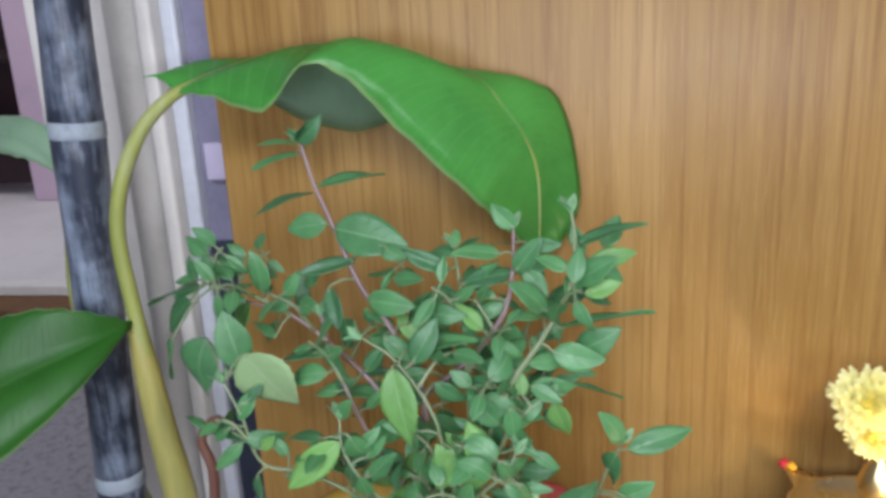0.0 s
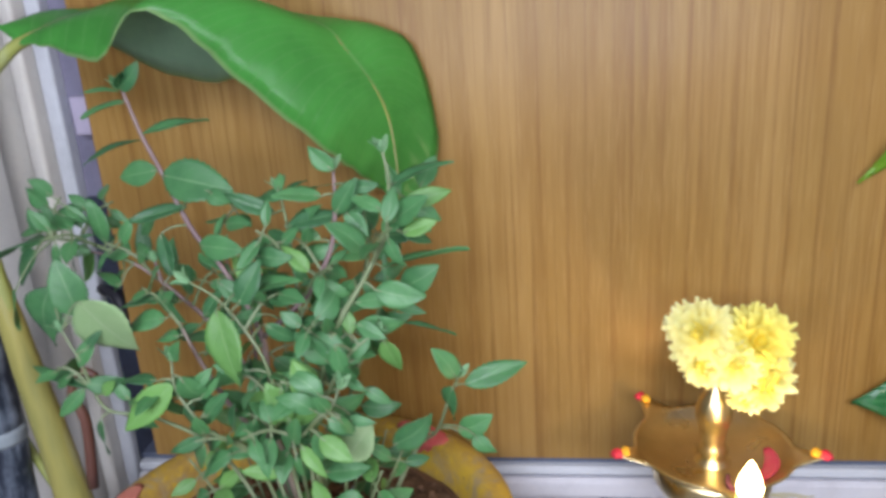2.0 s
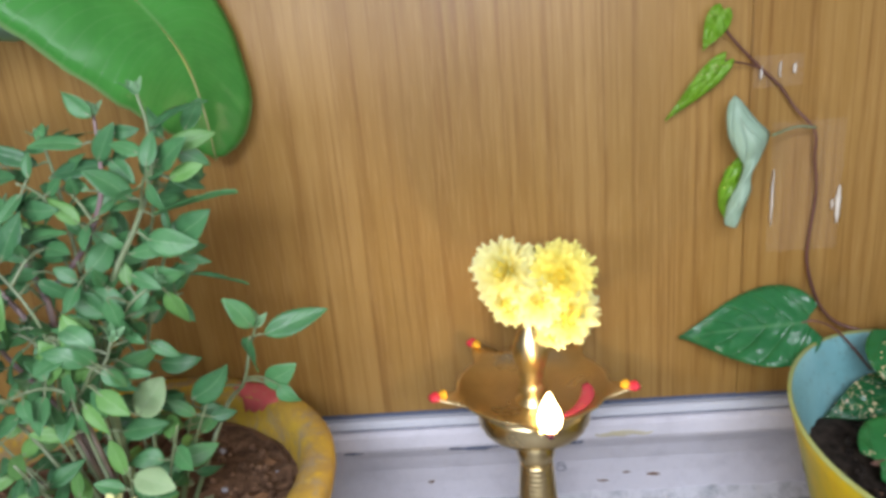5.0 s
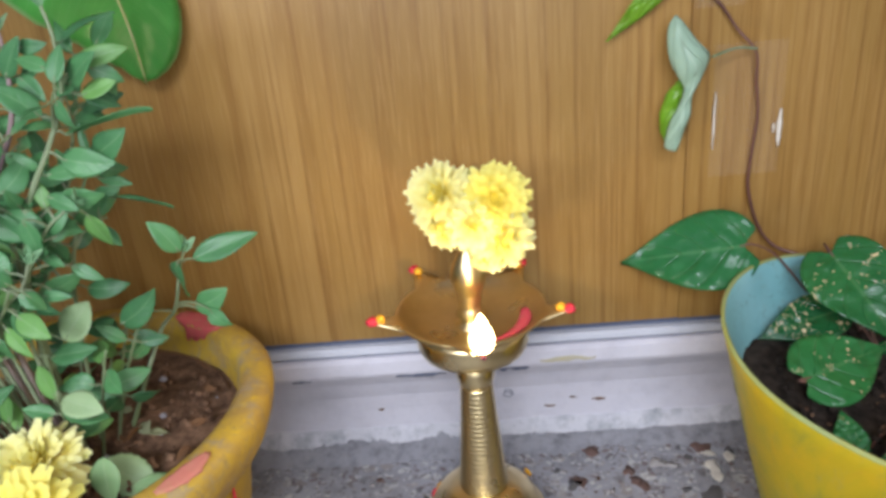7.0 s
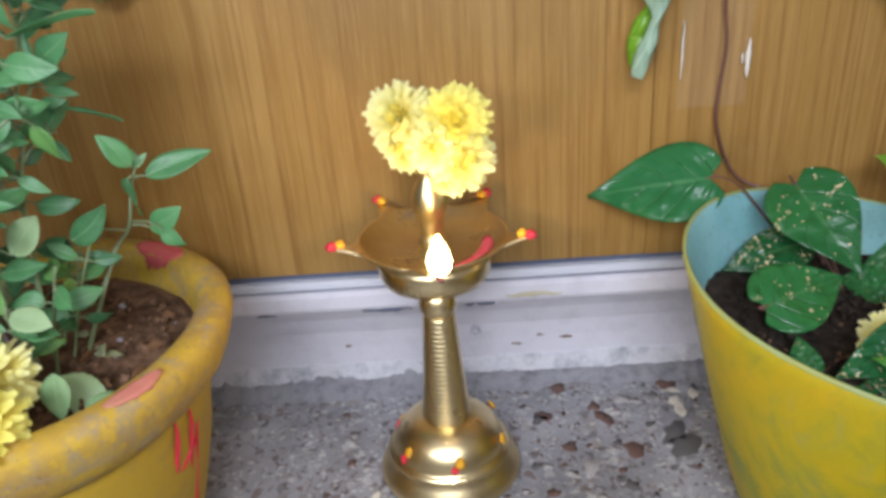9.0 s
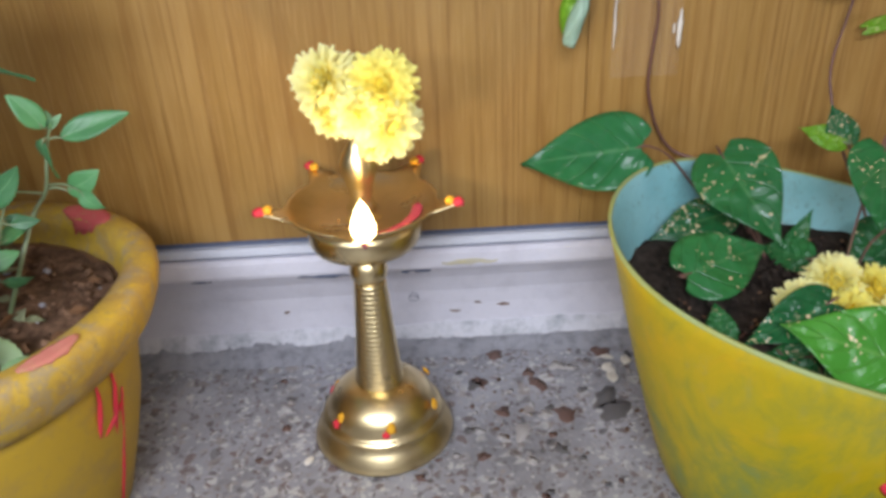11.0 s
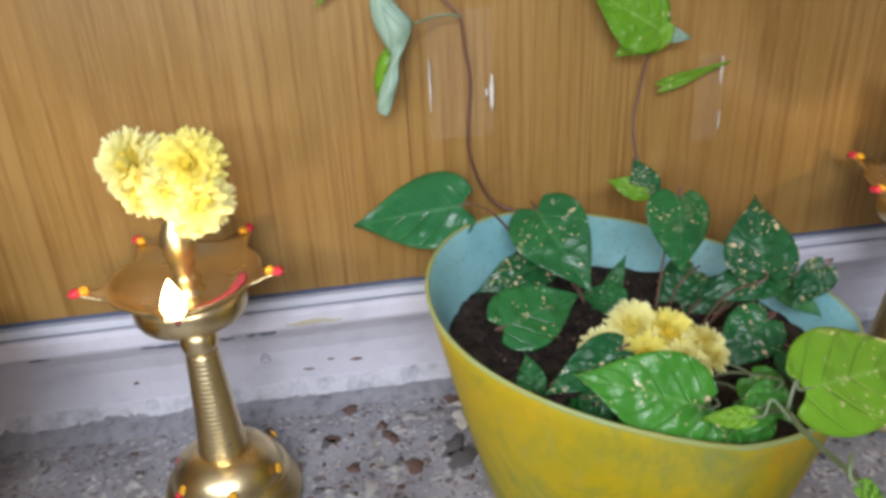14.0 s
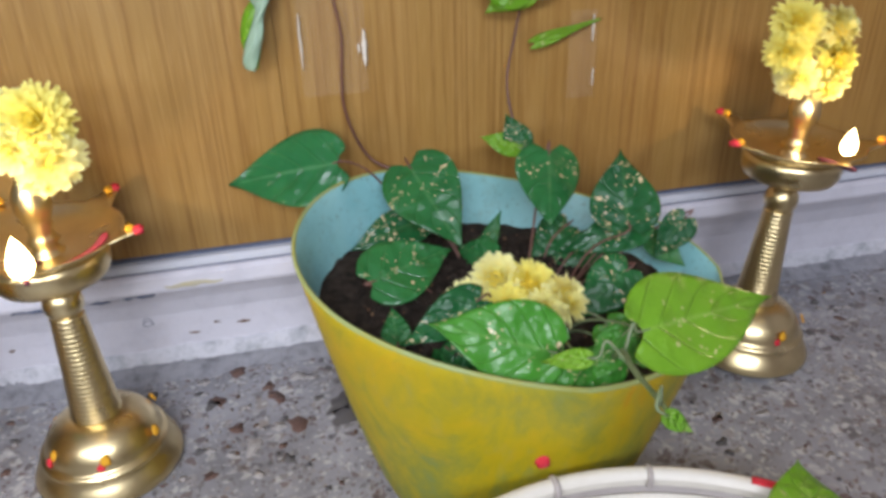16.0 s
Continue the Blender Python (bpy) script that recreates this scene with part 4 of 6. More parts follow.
    stem([(-0.065, 0.445, 0.302), (-0.043, 0.440, 0.380), (-0.017, 0.441, 0.423), (-0.001, 0.442, 0.453), (0.003, 0.442, 0.483), (0.001, 0.442, 0.502)], 0.0030, 0.0013, GREEN_STEM)
    stem([(-0.048, 0.470, 0.301), (-0.031, 0.468, 0.359), (-0.011, 0.465, 0.398), (0.006, 0.462, 0.411)], 0.0020, 0.0010, GREEN_STEM)
    stem([(-0.006, 0.490, 0.262), (0.015, 0.482, 0.288), (0.026, 0.477, 0.317), (0.034, 0.475, 0.335)], 0.0024, 0.0010, GREEN_STEM)
    stem([(-0.103, 0.462, 0.316), (-0.129, 0.468, 0.369), (-0.160, 0.475, 0.399), (-0.194, 0.482, 0.422), (-0.229, 0.488, 0.430)], 0.0028, 0.0012, TWIG)
    stem([(-0.194, 0.482, 0.422), (-0.227, 0.486, 0.437), (-0.254, 0.488, 0.441), (-0.262, 0.490, 0.453)], 0.0018, 0.0009, GREEN_STEM)
    stem([(-0.107, 0.455, 0.289), (-0.127, 0.450, 0.331), (-0.143, 0.448, 0.370), (-0.154, 0.450, 0.402), (-0.163, 0.455, 0.432)], 0.0026, 0.0011, TWIG)
    stem([(-0.128, 0.440, 0.289), (-0.169, 0.430, 0.328), (-0.204, 0.430, 0.335), (-0.216, 0.432, 0.368), (-0.227, 0.435, 0.391)], 0.0020, 0.0010, GREEN_STEM)
    stem([(-0.096, 0.440, 0.291), (-0.081, 0.425, 0.335), (-0.083, 0.420, 0.377), (-0.107, 0.425, 0.413), (-0.129, 0.430, 0.426)], 0.0020, 0.0010, GREEN_STEM)
    stem([(-0.068, 0.440, 0.292), (-0.050, 0.430, 0.341), (-0.032, 0.435, 0.371), (-0.014, 0.440, 0.385)], 0.0020, 0.0010, GREEN_STEM)
    stem([(-0.104, 0.475, 0.271), (-0.115, 0.485, 0.325), (-0.118, 0.490, 0.368), (-0.125, 0.490, 0.402), (-0.129, 0.488, 0.428)], 0.0022, 0.0010, TWIG)
    stem([(-0.087, 0.475, 0.272), (-0.056, 0.485, 0.345), (-0.036, 0.490, 0.391), (-0.025, 0.490, 0.428), (-0.026, 0.490, 0.456)], 0.0020, 0.0010, GREEN_STEM)
    stem([(-0.106, 0.435, 0.294), (-0.127, 0.420, 0.324), (-0.142, 0.415, 0.355), (-0.144, 0.418, 0.377)], 0.0018, 0.0009, GREEN_STEM)
    stem([(-0.078, 0.430, 0.298), (-0.059, 0.410, 0.329), (-0.040, 0.408, 0.347), (-0.033, 0.410, 0.361)], 0.0018, 0.0009, GREEN_STEM)
    # leaves from the tops down
    place((-0.172, 0.466, 0.543), (-0.199, 0.467, 0.548), 0.80, "e")
    place((-0.174, 0.472, 0.536), (-0.209, 0.476, 0.528), 0.80, "e")
    place((-0.160, 0.463, 0.516), (-0.116, 0.467, 0.525), 0.85, "t")
    place((-0.163, 0.464, 0.512), (-0.205, 0.459, 0.505), 0.70, "e")
    place((-0.157, 0.468, 0.491), (-0.186, 0.467, 0.488), 1.50, "f")
    place((-0.149, 0.460, 0.489), (-0.102, 0.446, 0.483), 1.45, "f")
    place((-0.115, 0.450, 0.480), (-0.105, 0.439, 0.473), 1.50, "f")
    place((-0.075, 0.453, 0.463), (-0.107, 0.449, 0.478), 0.90, "f")
    place((-0.138, 0.462, 0.467), (-0.174, 0.451, 0.462), 0.90, "t")
    place((-0.164, 0.467, 0.459), (-0.179, 0.472, 0.445), 1.20, "f")
    place((-0.155, 0.455, 0.451), (-0.147, 0.443, 0.426), 1.30, "f")
    place((-0.130, 0.456, 0.442), (-0.099, 0.443, 0.442), 1.30, "f")
    place((-0.169, 0.463, 0.545), (-0.154, 0.450, 0.557), 1.10, "f")
    place((-0.169, 0.462, 0.545), (-0.177, 0.465, 0.555), 1.10, "f")
    place((-0.170, 0.463, 0.546), (-0.162, 0.451, 0.559), 1.00, "t")
    place((-0.071, 0.462, 0.471), (-0.090, 0.465, 0.477), 1.10, "f")
    place((-0.071, 0.453, 0.477), (-0.070, 0.459, 0.489), 1.20, "f")
    place((-0.070, 0.458, 0.474), (-0.053, 0.457, 0.484), 1.10, "t")
    place((-0.067, 0.448, 0.455), (-0.032, 0.453, 0.467), 0.80, "t")
    place((-0.072, 0.462, 0.443), (-0.089, 0.468, 0.447), 1.20, "f")
    place((-0.069, 0.465, 0.429), (-0.043, 0.455, 0.440), 0.90, "t")
    place((-0.090, 0.448, 0.437), (-0.067, 0.436, 0.437), 1.20, "f")
    place((-0.100, 0.444, 0.414), (-0.060, 0.429, 0.431), 0.85, "t")
    place((-0.033, 0.450, 0.490), (-0.047, 0.447, 0.506), 1.50, "f")
    place((-0.035, 0.454, 0.480), (-0.056, 0.453, 0.483), 0.80, "e")
    place((-0.033, 0.446, 0.464), (-0.018, 0.437, 0.486), 1.20, "f")
    place((-0.028, 0.450, 0.464), (-0.013, 0.444, 0.449), 1.50, "f")
    place((-0.023, 0.448, 0.480), (-0.006, 0.442, 0.480), 1.20, "f")
    place((0.005, 0.446, 0.481), (0.040, 0.432, 0.501), 0.60, "t")
    place((0.003, 0.446, 0.457), (0.024, 0.430, 0.476), 1.20, "f")
    place((0.006, 0.449, 0.451), (0.027, 0.452, 0.443), 1.00, "t")
    place((-0.001, 0.434, 0.468), (-0.019, 0.436, 0.479), 1.10, "f")
    place((-0.006, 0.444, 0.428), (0.049, 0.441, 0.443), 0.50, "e")
    place((0.003, 0.449, 0.411), (0.026, 0.434, 0.427), 1.40, "f")
    place((-0.003, 0.454, 0.407), (0.016, 0.459, 0.396), 1.10, "f")
    place((-0.026, 0.444, 0.404), (0.001, 0.445, 0.411), 0.90, "t")
    place((-0.003, 0.470, 0.379), (0.035, 0.475, 0.369), 0.50, "e")
    place((-0.024, 0.448, 0.389), (0.001, 0.440, 0.385), 1.10, "f")
    place((-0.011, 0.450, 0.375), (-0.003, 0.451, 0.350), 1.30, "o")
    place((-0.037, 0.425, 0.383), (-0.034, 0.426, 0.359), 1.40, "f")
    place((-0.028, 0.456, 0.416), (-0.048, 0.458, 0.397), 1.10, "f")
    place((-0.049, 0.444, 0.390), (-0.066, 0.449, 0.393), 1.20, "f")
    place((0.033, 0.470, 0.337), (0.025, 0.462, 0.362), 1.30, "f")
    place((0.038, 0.479, 0.327), (0.081, 0.484, 0.342), 0.95, "f")
    place((0.030, 0.470, 0.329), (0.018, 0.474, 0.303), 1.20, "f")
    place((0.031, 0.481, 0.288), (0.054, 0.471, 0.300), 1.50, "f")
    place((0.043, 0.473, 0.290), (0.053, 0.461, 0.280), 1.40, "f")
    place((-0.012, 0.455, 0.293), (0.015, 0.442, 0.311), 1.10, "f")
    place((-0.040, 0.432, 0.296), (-0.023, 0.438, 0.319), 1.60, "p")
    place((-0.107, 0.416, 0.412), (-0.097, 0.401, 0.366), 1.05, "o")
    place((-0.072, 0.416, 0.358), (-0.085, 0.412, 0.332), 1.50, "o")
    place((-0.082, 0.409, 0.304), (-0.077, 0.398, 0.331), 1.60, "f")
    place((-0.051, 0.411, 0.330), (-0.049, 0.413, 0.307), 1.40, "f")
    place((-0.034, 0.429, 0.358), (-0.020, 0.423, 0.352), 1.20, "f")
    place((-0.210, 0.435, 0.412), (-0.184, 0.439, 0.369), 1.75, "p")
    place((-0.215, 0.439, 0.401), (-0.221, 0.434, 0.440), 1.50, "f")
    place((-0.250, 0.464, 0.411), (-0.267, 0.451, 0.378), 1.60, "f")
    place((-0.266, 0.493, 0.439), (-0.309, 0.498, 0.440), 0.90, "t")
    place((-0.263, 0.492, 0.443), (-0.247, 0.493, 0.464), 0.90, "t")
    place((-0.265, 0.487, 0.445), (-0.265, 0.481, 0.466), 1.00, "t")
    place((-0.270, 0.486, 0.432), (-0.301, 0.488, 0.408), 1.10, "f")
    place((-0.241, 0.484, 0.436), (-0.216, 0.478, 0.447), 0.90, "t")
    place((-0.211, 0.486, 0.435), (-0.208, 0.489, 0.443), 1.00, "f")
    place((-0.206, 0.438, 0.347), (-0.231, 0.432, 0.360), 0.90, "t")
    place((-0.215, 0.430, 0.354), (-0.188, 0.430, 0.351), 1.00, "f")
    place((-0.218, 0.432, 0.349), (-0.235, 0.422, 0.332), 1.00, "f")
    place((-0.144, 0.414, 0.362), (-0.178, 0.401, 0.335), 1.00, "o")
    place((-0.136, 0.411, 0.368), (-0.126, 0.416, 0.340), 1.20, "f")
    place((-0.150, 0.426, 0.358), (-0.163, 0.423, 0.348), 1.20, "f")
    place((-0.144, 0.420, 0.376), (-0.133, 0.411, 0.393), 1.20, "f")
    place((-0.206, 0.425, 0.330), (-0.209, 0.415, 0.310), 1.20, "f")
    place((-0.190, 0.433, 0.325), (-0.172, 0.436, 0.319), 1.00, "t")
    place((-0.252, 0.448, 0.349), (-0.263, 0.450, 0.362), 0.90, "t")
    place((-0.275, 0.463, 0.411), (-0.292, 0.463, 0.385), 1.00, "f")
    place((-0.128, 0.467, 0.370), (-0.160, 0.468, 0.377), 1.00, "t")
    place((-0.136, 0.458, 0.390), (-0.123, 0.458, 0.411), 1.20, "f")
    place((-0.160, 0.472, 0.396), (-0.181, 0.467, 0.411), 1.10, "t")
    place((-0.156, 0.443, 0.416), (-0.151, 0.442, 0.389), 1.30, "f")
    place((-0.206, 0.478, 0.406), (-0.219, 0.482, 0.422), 1.00, "t")
    place((-0.121, 0.454, 0.417), (-0.099, 0.451, 0.402), 1.20, "f")
    place((-0.091, 0.449, 0.395), (-0.113, 0.445, 0.392), 1.20, "f")
    place((-0.085, 0.437, 0.393), (-0.067, 0.436, 0.378), 1.20, "f")
    place((-0.062, 0.440, 0.360), (-0.076, 0.442, 0.367), 1.10, "f")
    place((-0.103, 0.442, 0.366), (-0.093, 0.443, 0.340), 1.10, "f")
    place((-0.119, 0.423, 0.343), (-0.135, 0.421, 0.327), 1.10, "f")
    place((-0.103, 0.433, 0.329), (-0.119, 0.435, 0.332), 1.10, "t")
    place((-0.043, 0.448, 0.404), (-0.021, 0.451, 0.396), 1.10, "f")
    place((-0.050, 0.454, 0.417), (-0.065, 0.454, 0.413), 1.00, "t")
    place((-0.046, 0.436, 0.371), (-0.059, 0.441, 0.343), 1.30, "f")
    place((-0.025, 0.440, 0.345), (-0.007, 0.436, 0.336), 1.00, "t")
    place((-0.035, 0.426, 0.336), (-0.025, 0.428, 0.323), 1.20, "f")
    place((-0.116, 0.465, 0.420), (-0.129, 0.460, 0.434), 1.00, "t")
    place((-0.014, 0.457, 0.401), (-0.025, 0.457, 0.416), 1.10, "f")
    place((-0.017, 0.458, 0.431), (-0.034, 0.446, 0.436), 1.00, "t")
    place((-0.085, 0.458, 0.407), (-0.098, 0.455, 0.424), 1.10, "f")
    # low shoots over the soil
    foot = Vector((POT[0] + 0.01, POT[1] - 0.005, 0.186))
    for k in range(13):
        a = -3.0 + k * 0.5
        p = foot + Vector((0.04 * math.cos(a), 0.03 * math.sin(a), 0))
        t = foot + Vector(((0.065 + 0.02 * rnd.random()) * math.cos(a), 0.06 * math.sin(a), 0.04 + 0.075 * rnd.random()))
        sprig(p, t, 3, 0.024)
    # small side leaves on the middle of the twigs
    for w in ways[:5] + ways[6:16]:
        for i in (7, 10, 13, 16, 19, 22, 25, 28):
            p, d = w[i], (w[i + 1] - w[i]).normalized()
            if p.z > 0.475 or rnd.random() < 0.15:
                continue
            o = Vector((d.z, rnd.uniform(-0.4, 0.4), -d.x)).normalized() * rnd.choice((-1, 1))
            b = p + o * rnd.uniform(0.006, 0.012)
            place(b, b + (o + 0.5 * d + Vector((0, -0.2, rnd.uniform(-0.3, 0.2)))).normalized() * rnd.uniform(0.016, 0.032), rnd.uniform(0.8, 1.35), rnd.choice("fftto"))
    for b, t, f in (((-0.040, 0.41, 0.265), (-0.012, 0.40, 0.262), (0, -0.6, 1)), ((-0.02, 0.40, 0.225), (-0.018, 0.385, 0.196), (0, -1, 0.4)), ((-0.035, 0.42, 0.205), (0.005, 0.41, 0.188), (0, -0.5, 1)), ((-0.005, 0.40, 0.20), (0.03, 0.405, 0.185), (0, -0.5, 1))):
        part("leaf", TULSI_PALE_MESH, None, c, "pale yellowing leaf", m=leaf_pose(b, t, f, 1.05))
    # short shoots out of the forks
    for n, w in enumerate(ways[:16]):
        if n == 5:
            continue
        for i in (9, 14, 18, 23):
            p = w[i]
            if p.z < 0.46 and rnd.random() < 0.75:
                t = p + Vector((rnd.choice((-1, 1)) * rnd.uniform(0.012, 0.03), rnd.uniform(-0.03, 0.02), rnd.uniform(0.012, 0.034)))
                sprig(p, t, 2, 0.021)
    for p, d in tips[:16]:
        tuft(p, d, 0.012)
    small = part("small_leaves", spare, TULSI, c)
    small["kind"] = "stuff"


basil()


# ---------------------------------------------------------------- brass oil lamps and flowers
def chrysanthemum(at, axis, r, pale, seed, parent_label, group):
    """One flower head: layers of narrow curled petals round a button, on a green calyx."""
    rnd = random.Random(seed)
    axis = Vector(axis).normalized()
    turn = axis.to_track_quat("Z", "Y").to_matrix().to_4x4()
    c = root("chrysanthemum", at, parent_label, "flower", group)
    m0 = Matrix.Translation(at) @ turn
    bm = bmesh.new()
    lu = bm.verts.layers.float.new("lu")
    for layer, (count, tilt, length) in enumerate(((26, -42, 0.86), (30, -22, 0.94), (34, -6, 1.0), (32, 9, 1.02), (30, 21, 1.0), (30, 33, 0.97), (28, 45, 0.94), (24, 57, 0.9), (20, 68, 0.86), (14, 78, 0.82), (9, 86, 0.78))):
        for k in range(count):
            a = 2 * math.pi * (k + 0.5 * (layer % 2)) / count + rnd.uniform(-0.09, 0.09)
            t = radians(tilt + rnd.uniform(-13, 13))
            l, w = r * length * rnd.uniform(0.80, 1.08), r * 0.098 * rnd.uniform(0.75, 1.25)
            rows = []
            for i in range(5):
                u = i / 4
                rr = l * (0.12 + 0.88 * u)
                bendz = 0.16 * l * math.sin(u * math.pi * 0.9) + 0.08 * l * u * u
                p = Vector((rr * math.cos(t), 0, rr * math.sin(t) + bendz - 0.12 * r))
                ww = w * (0.5, 0.85, 1.0, 0.95, 0.45)[i]
                row = []
                for j, s in enumerate((-1, 0, 1)):
                    q = p + Vector((0, s * ww, 0.35 * ww * abs(s)))
                    q = Matrix.Rotation(a, 3, "Z") @ q
                    v = bm.verts.new(q)
                    v[lu] = u
                    row.append(v)
                rows.append(row)
            grid_faces(bm, rows)
    part("petals", bm, PALE_PETAL if pale else YELLOW_PETAL, c, "cream-yellow petals" if pale else "bright yellow petals", m=m0)
    part("centre", lathe([(0.40 * r, 0.10 * r), (0.36 * r, 0.34 * r), (0.25 * r, 0.52 * r), (0.12 * r, 0.62 * r), (0.0, 0.64 * r)], (0, 0, 0), 18, 0.5), PALE_PETAL if pale else YELLOW_PETAL, c, m=m0)
    part("calyx", lathe([(0.0, -0.34 * r), (0.16 * r, -0.32 * r), (0.26 * r, -0.2 * r), (0.2 * r, -0.06 * r), (0.0, -0.02 * r)], (0, 0, 0), 12), CALYX, c, m=m0)
    return c


LAMP_AT = (0.225, 0.545)


def bowl_mesh(at):
    """The five-lipped oil bowl: a dished plate drawn out to five spouts."""
    bm = bmesh.new()
    n = 120
    prof = [(0.008, 0.2236), (0.016, 0.2238), (0.026, 0.2246), (0.036, 0.2264), (0.043, 0.2286), (0.049, 0.2314), (0.0535, 0.2342), (0.0570, 0.2370), (0.0590, 0.2384), (0.0612, 0.2388)]
    under = [(0.0612, 0.2374), (0.0575, 0.2350), (0.0545, 0.2325), (0.047, 0.2280), (0.036, 0.2240), (0.022, 0.2210), (0.010, 0.2195)]
    rows = []
    for q, (r, h) in enumerate(prof + under):
        row = []
        for i in range(n):
            a = 2 * math.pi * i / n
            d = abs(((a + math.pi / 2) / (2 * math.pi / 5) + 0.5) % 1 - 0.5) * 72
            lip = max(0.0, 1 - d / 14.0)
            k = 1.0 if r > 0.0605 else (0.25 if r > 0.0585 else 0.0)
            rr = r + 0.0245 * lip ** 1.5 * k
            hh = h + 0.0075 * lip ** 1.3 * k
            row.append(bm.verts.new((at[0] + rr * math.cos(a), at[1] + rr * math.sin(a), at[2] + hh)))
        rows.append(row)
    grid_faces(bm, rows, True)
    bm.faces.new(rows[0][::-1])
    bm.faces.new(rows[-1])
    bmesh.ops.recalc_face_normals(bm, faces=bm.faces[:])
    return bm


def oil_lamp():
    at = (*LAMP_AT, 0.0)
    c = root("oil_lamp", at, "polished brass five-wick oil lamp burning one flame on the floor", "oil lamp", "brass lamps")
    part("base", lathe([(0.0, 0.0015), (0.059, 0.0), (0.0635, 0.002), (0.0645, 0.0055), (0.0628, 0.0105), (0.0575, 0.018), (0.054, 0.0232), (0.0538, 0.0240), (0.0555, 0.0255), (0.0553, 0.0282), (0.0522, 0.0300), (0.0508, 0.0308), (0.0500, 0.0340), (0.0482, 0.0400), (0.0440, 0.0475), (0.0372, 0.0542), (0.0295, 0.0588), (0.0225, 0.0608), (0.0, 0.0612)], at, 72), BRASS, c, "bell-shaped brass foot with a raised ring")
    col = [(0.0, 0.0605)]
    for k in range(93):
        s = k / 92
        col.append((0.0212 - 0.0084 * s ** 0.75 + (0.0, 0.0007, 0.0011, 0.0007)[k % 4], 0.0610 + 0.1045 * s))
    part("column", lathe(col + [(0.0, 0.166)], at, 40), BRASS, c, "ribbed brass column")
    part("knop", lathe([(0.0, 0.164), (0.0125, 0.165), (0.0150, 0.170), (0.0161, 0.1765), (0.0150, 0.183), (0.0115, 0.188), (0.0075, 0.192), (0.0075, 0.199), (0.012, 0.202), (0.0, 0.203)], at, 40), BRASS, c)
    part("under_cup", lathe([(0.0, 0.1965), (0.016, 0.1972), (0.034, 0.1990), (0.0425, 0.2030), (0.0455, 0.2090), (0.0460, 0.2190), (0.045, 0.2262), (0.0, 0.2200)], at, 48), BRASS, c)
    b = part("bowl", bowl_mesh(at), BRASS, c, "five-lipped brass oil bowl")
    rows = []
    for i in range(15):
        a = radians(-76 + i * 6.2)
        w = math.sin(math.pi * (i + 0.6) / 15.2) ** 0.5
        row = []
        for q in range(6):
            rr = 0.0435 + (q / 5 - 0.5) * 0.0120 * w
            zz = 0.2286 + (rr - 0.043) * (0.47 if rr > 0.043 else 0.31) + 0.0004
            row.append(Vector((at[0] + rr * math.cos(a), at[1] + rr * math.sin(a), zz + 0.0009)))
        rows.append(row)
    part("powder_smear", sheet(rows, 0.0005), CRIMSON, b, "crimson powder smear inside the bowl")
    part("finial", lathe([(0.0, 0.2175), (0.0155, 0.218), (0.0165, 0.2215), (0.0115, 0.226), (0.0085, 0.230), (0.0125, 0.234), (0.0095, 0.238), (0.0085, 0.243), (0.0105, 0.2475), (0.0095, 0.250), (0.0115, 0.2545), (0.0142, 0.263), (0.0142, 0.271), (0.011, 0.280), (0.0065, 0.287), (0.004, 0.294), (0.0, 0.297)], at, 40), BRASS, c, "turned brass finial")
    for k in range(5):
        a = -math.pi / 2 + k * 2 * math.pi / 5
        p = Vector((at[0] + 0.0785 * math.cos(a), at[1] + 0.0785 * math.sin(a), 0.2447))
        for nm, off, r, mat, lab in (("turmeric_dot", -0.0045, 0.0040, TURMERIC, "orange turmeric dot"), ("vermilion_dot", 0.002, 0.0050, RED_POWDER, "red vermilion dot")):
            if k == 0:
                continue
            bm = lathe([(0.0, -0.0022), (r, -0.002), (r * 1.02, 0.0006), (r * 0.6, 0.0026), (0.0, 0.003)], (0, 0, 0), 14, 0.35)
            part(nm, bm, mat, b, lab, m=Matrix.Translation(p + off * Vector((math.cos(a), math.sin(a), -0.1)) + Vector((0, 0, 0.0008))))
    for k in range(6):
        a = -math.pi / 2 + 0.15 + k * math.pi / 3
        for nm, dz, r, mat, lab in (("turmeric_dot", -0.001, 0.0050, TURMERIC, "orange turmeric dot"), ("vermilion_dot", 0.0006, 0.0046, RED_POWDER, "red vermilion dot")):
            rr = 0.0492
            turn = Matrix.Rotation(a + math.pi / 2, 4, "Z") @ Matrix.Rotation(radians(70), 4, "X")
            bm = lathe([(0.0, -0.001), (r, -0.0008), (r * 0.7, 0.0009), (0.0, 0.0012)], (0, 0, 0), 14, 0.4)
            part(nm, bm, mat, c, lab, m=Matrix.Translation((at[0] + rr * math.cos(a) - dz * 3, at[1] + rr * math.sin(a), 0.0385 - dz * 4)) @ turn)
    f = (at[0] + 0.007, at[1] - 0.0785, 0.2385)
    part("wick", tube([(at[0] + 0.004, at[1] - 0.035, 0.2325), (at[0], at[1] - 0.055, 0.2375), (f[0], f[1], f[2] + 0.001), (f[0], f[1] - 0.001, f[2] + 0.003)], [0.0022, 0.0022, 0.0018], 8, 14), WICK, c, "charred cotton wick")
    part("flame", lathe([(0.0, 0.0), (0.0046, 0.0015), (0.0080, 0.006), (0.0088, 0.011), (0.0076, 0.016), (0.0050, 0.023), (0.0020, 0.029), (0.0, 0.032)], (f[0], f[1] - 0.001, f[2] + 0.0055), 20), FLAME_MAT, c, "warm yellow oil flame")
    return c


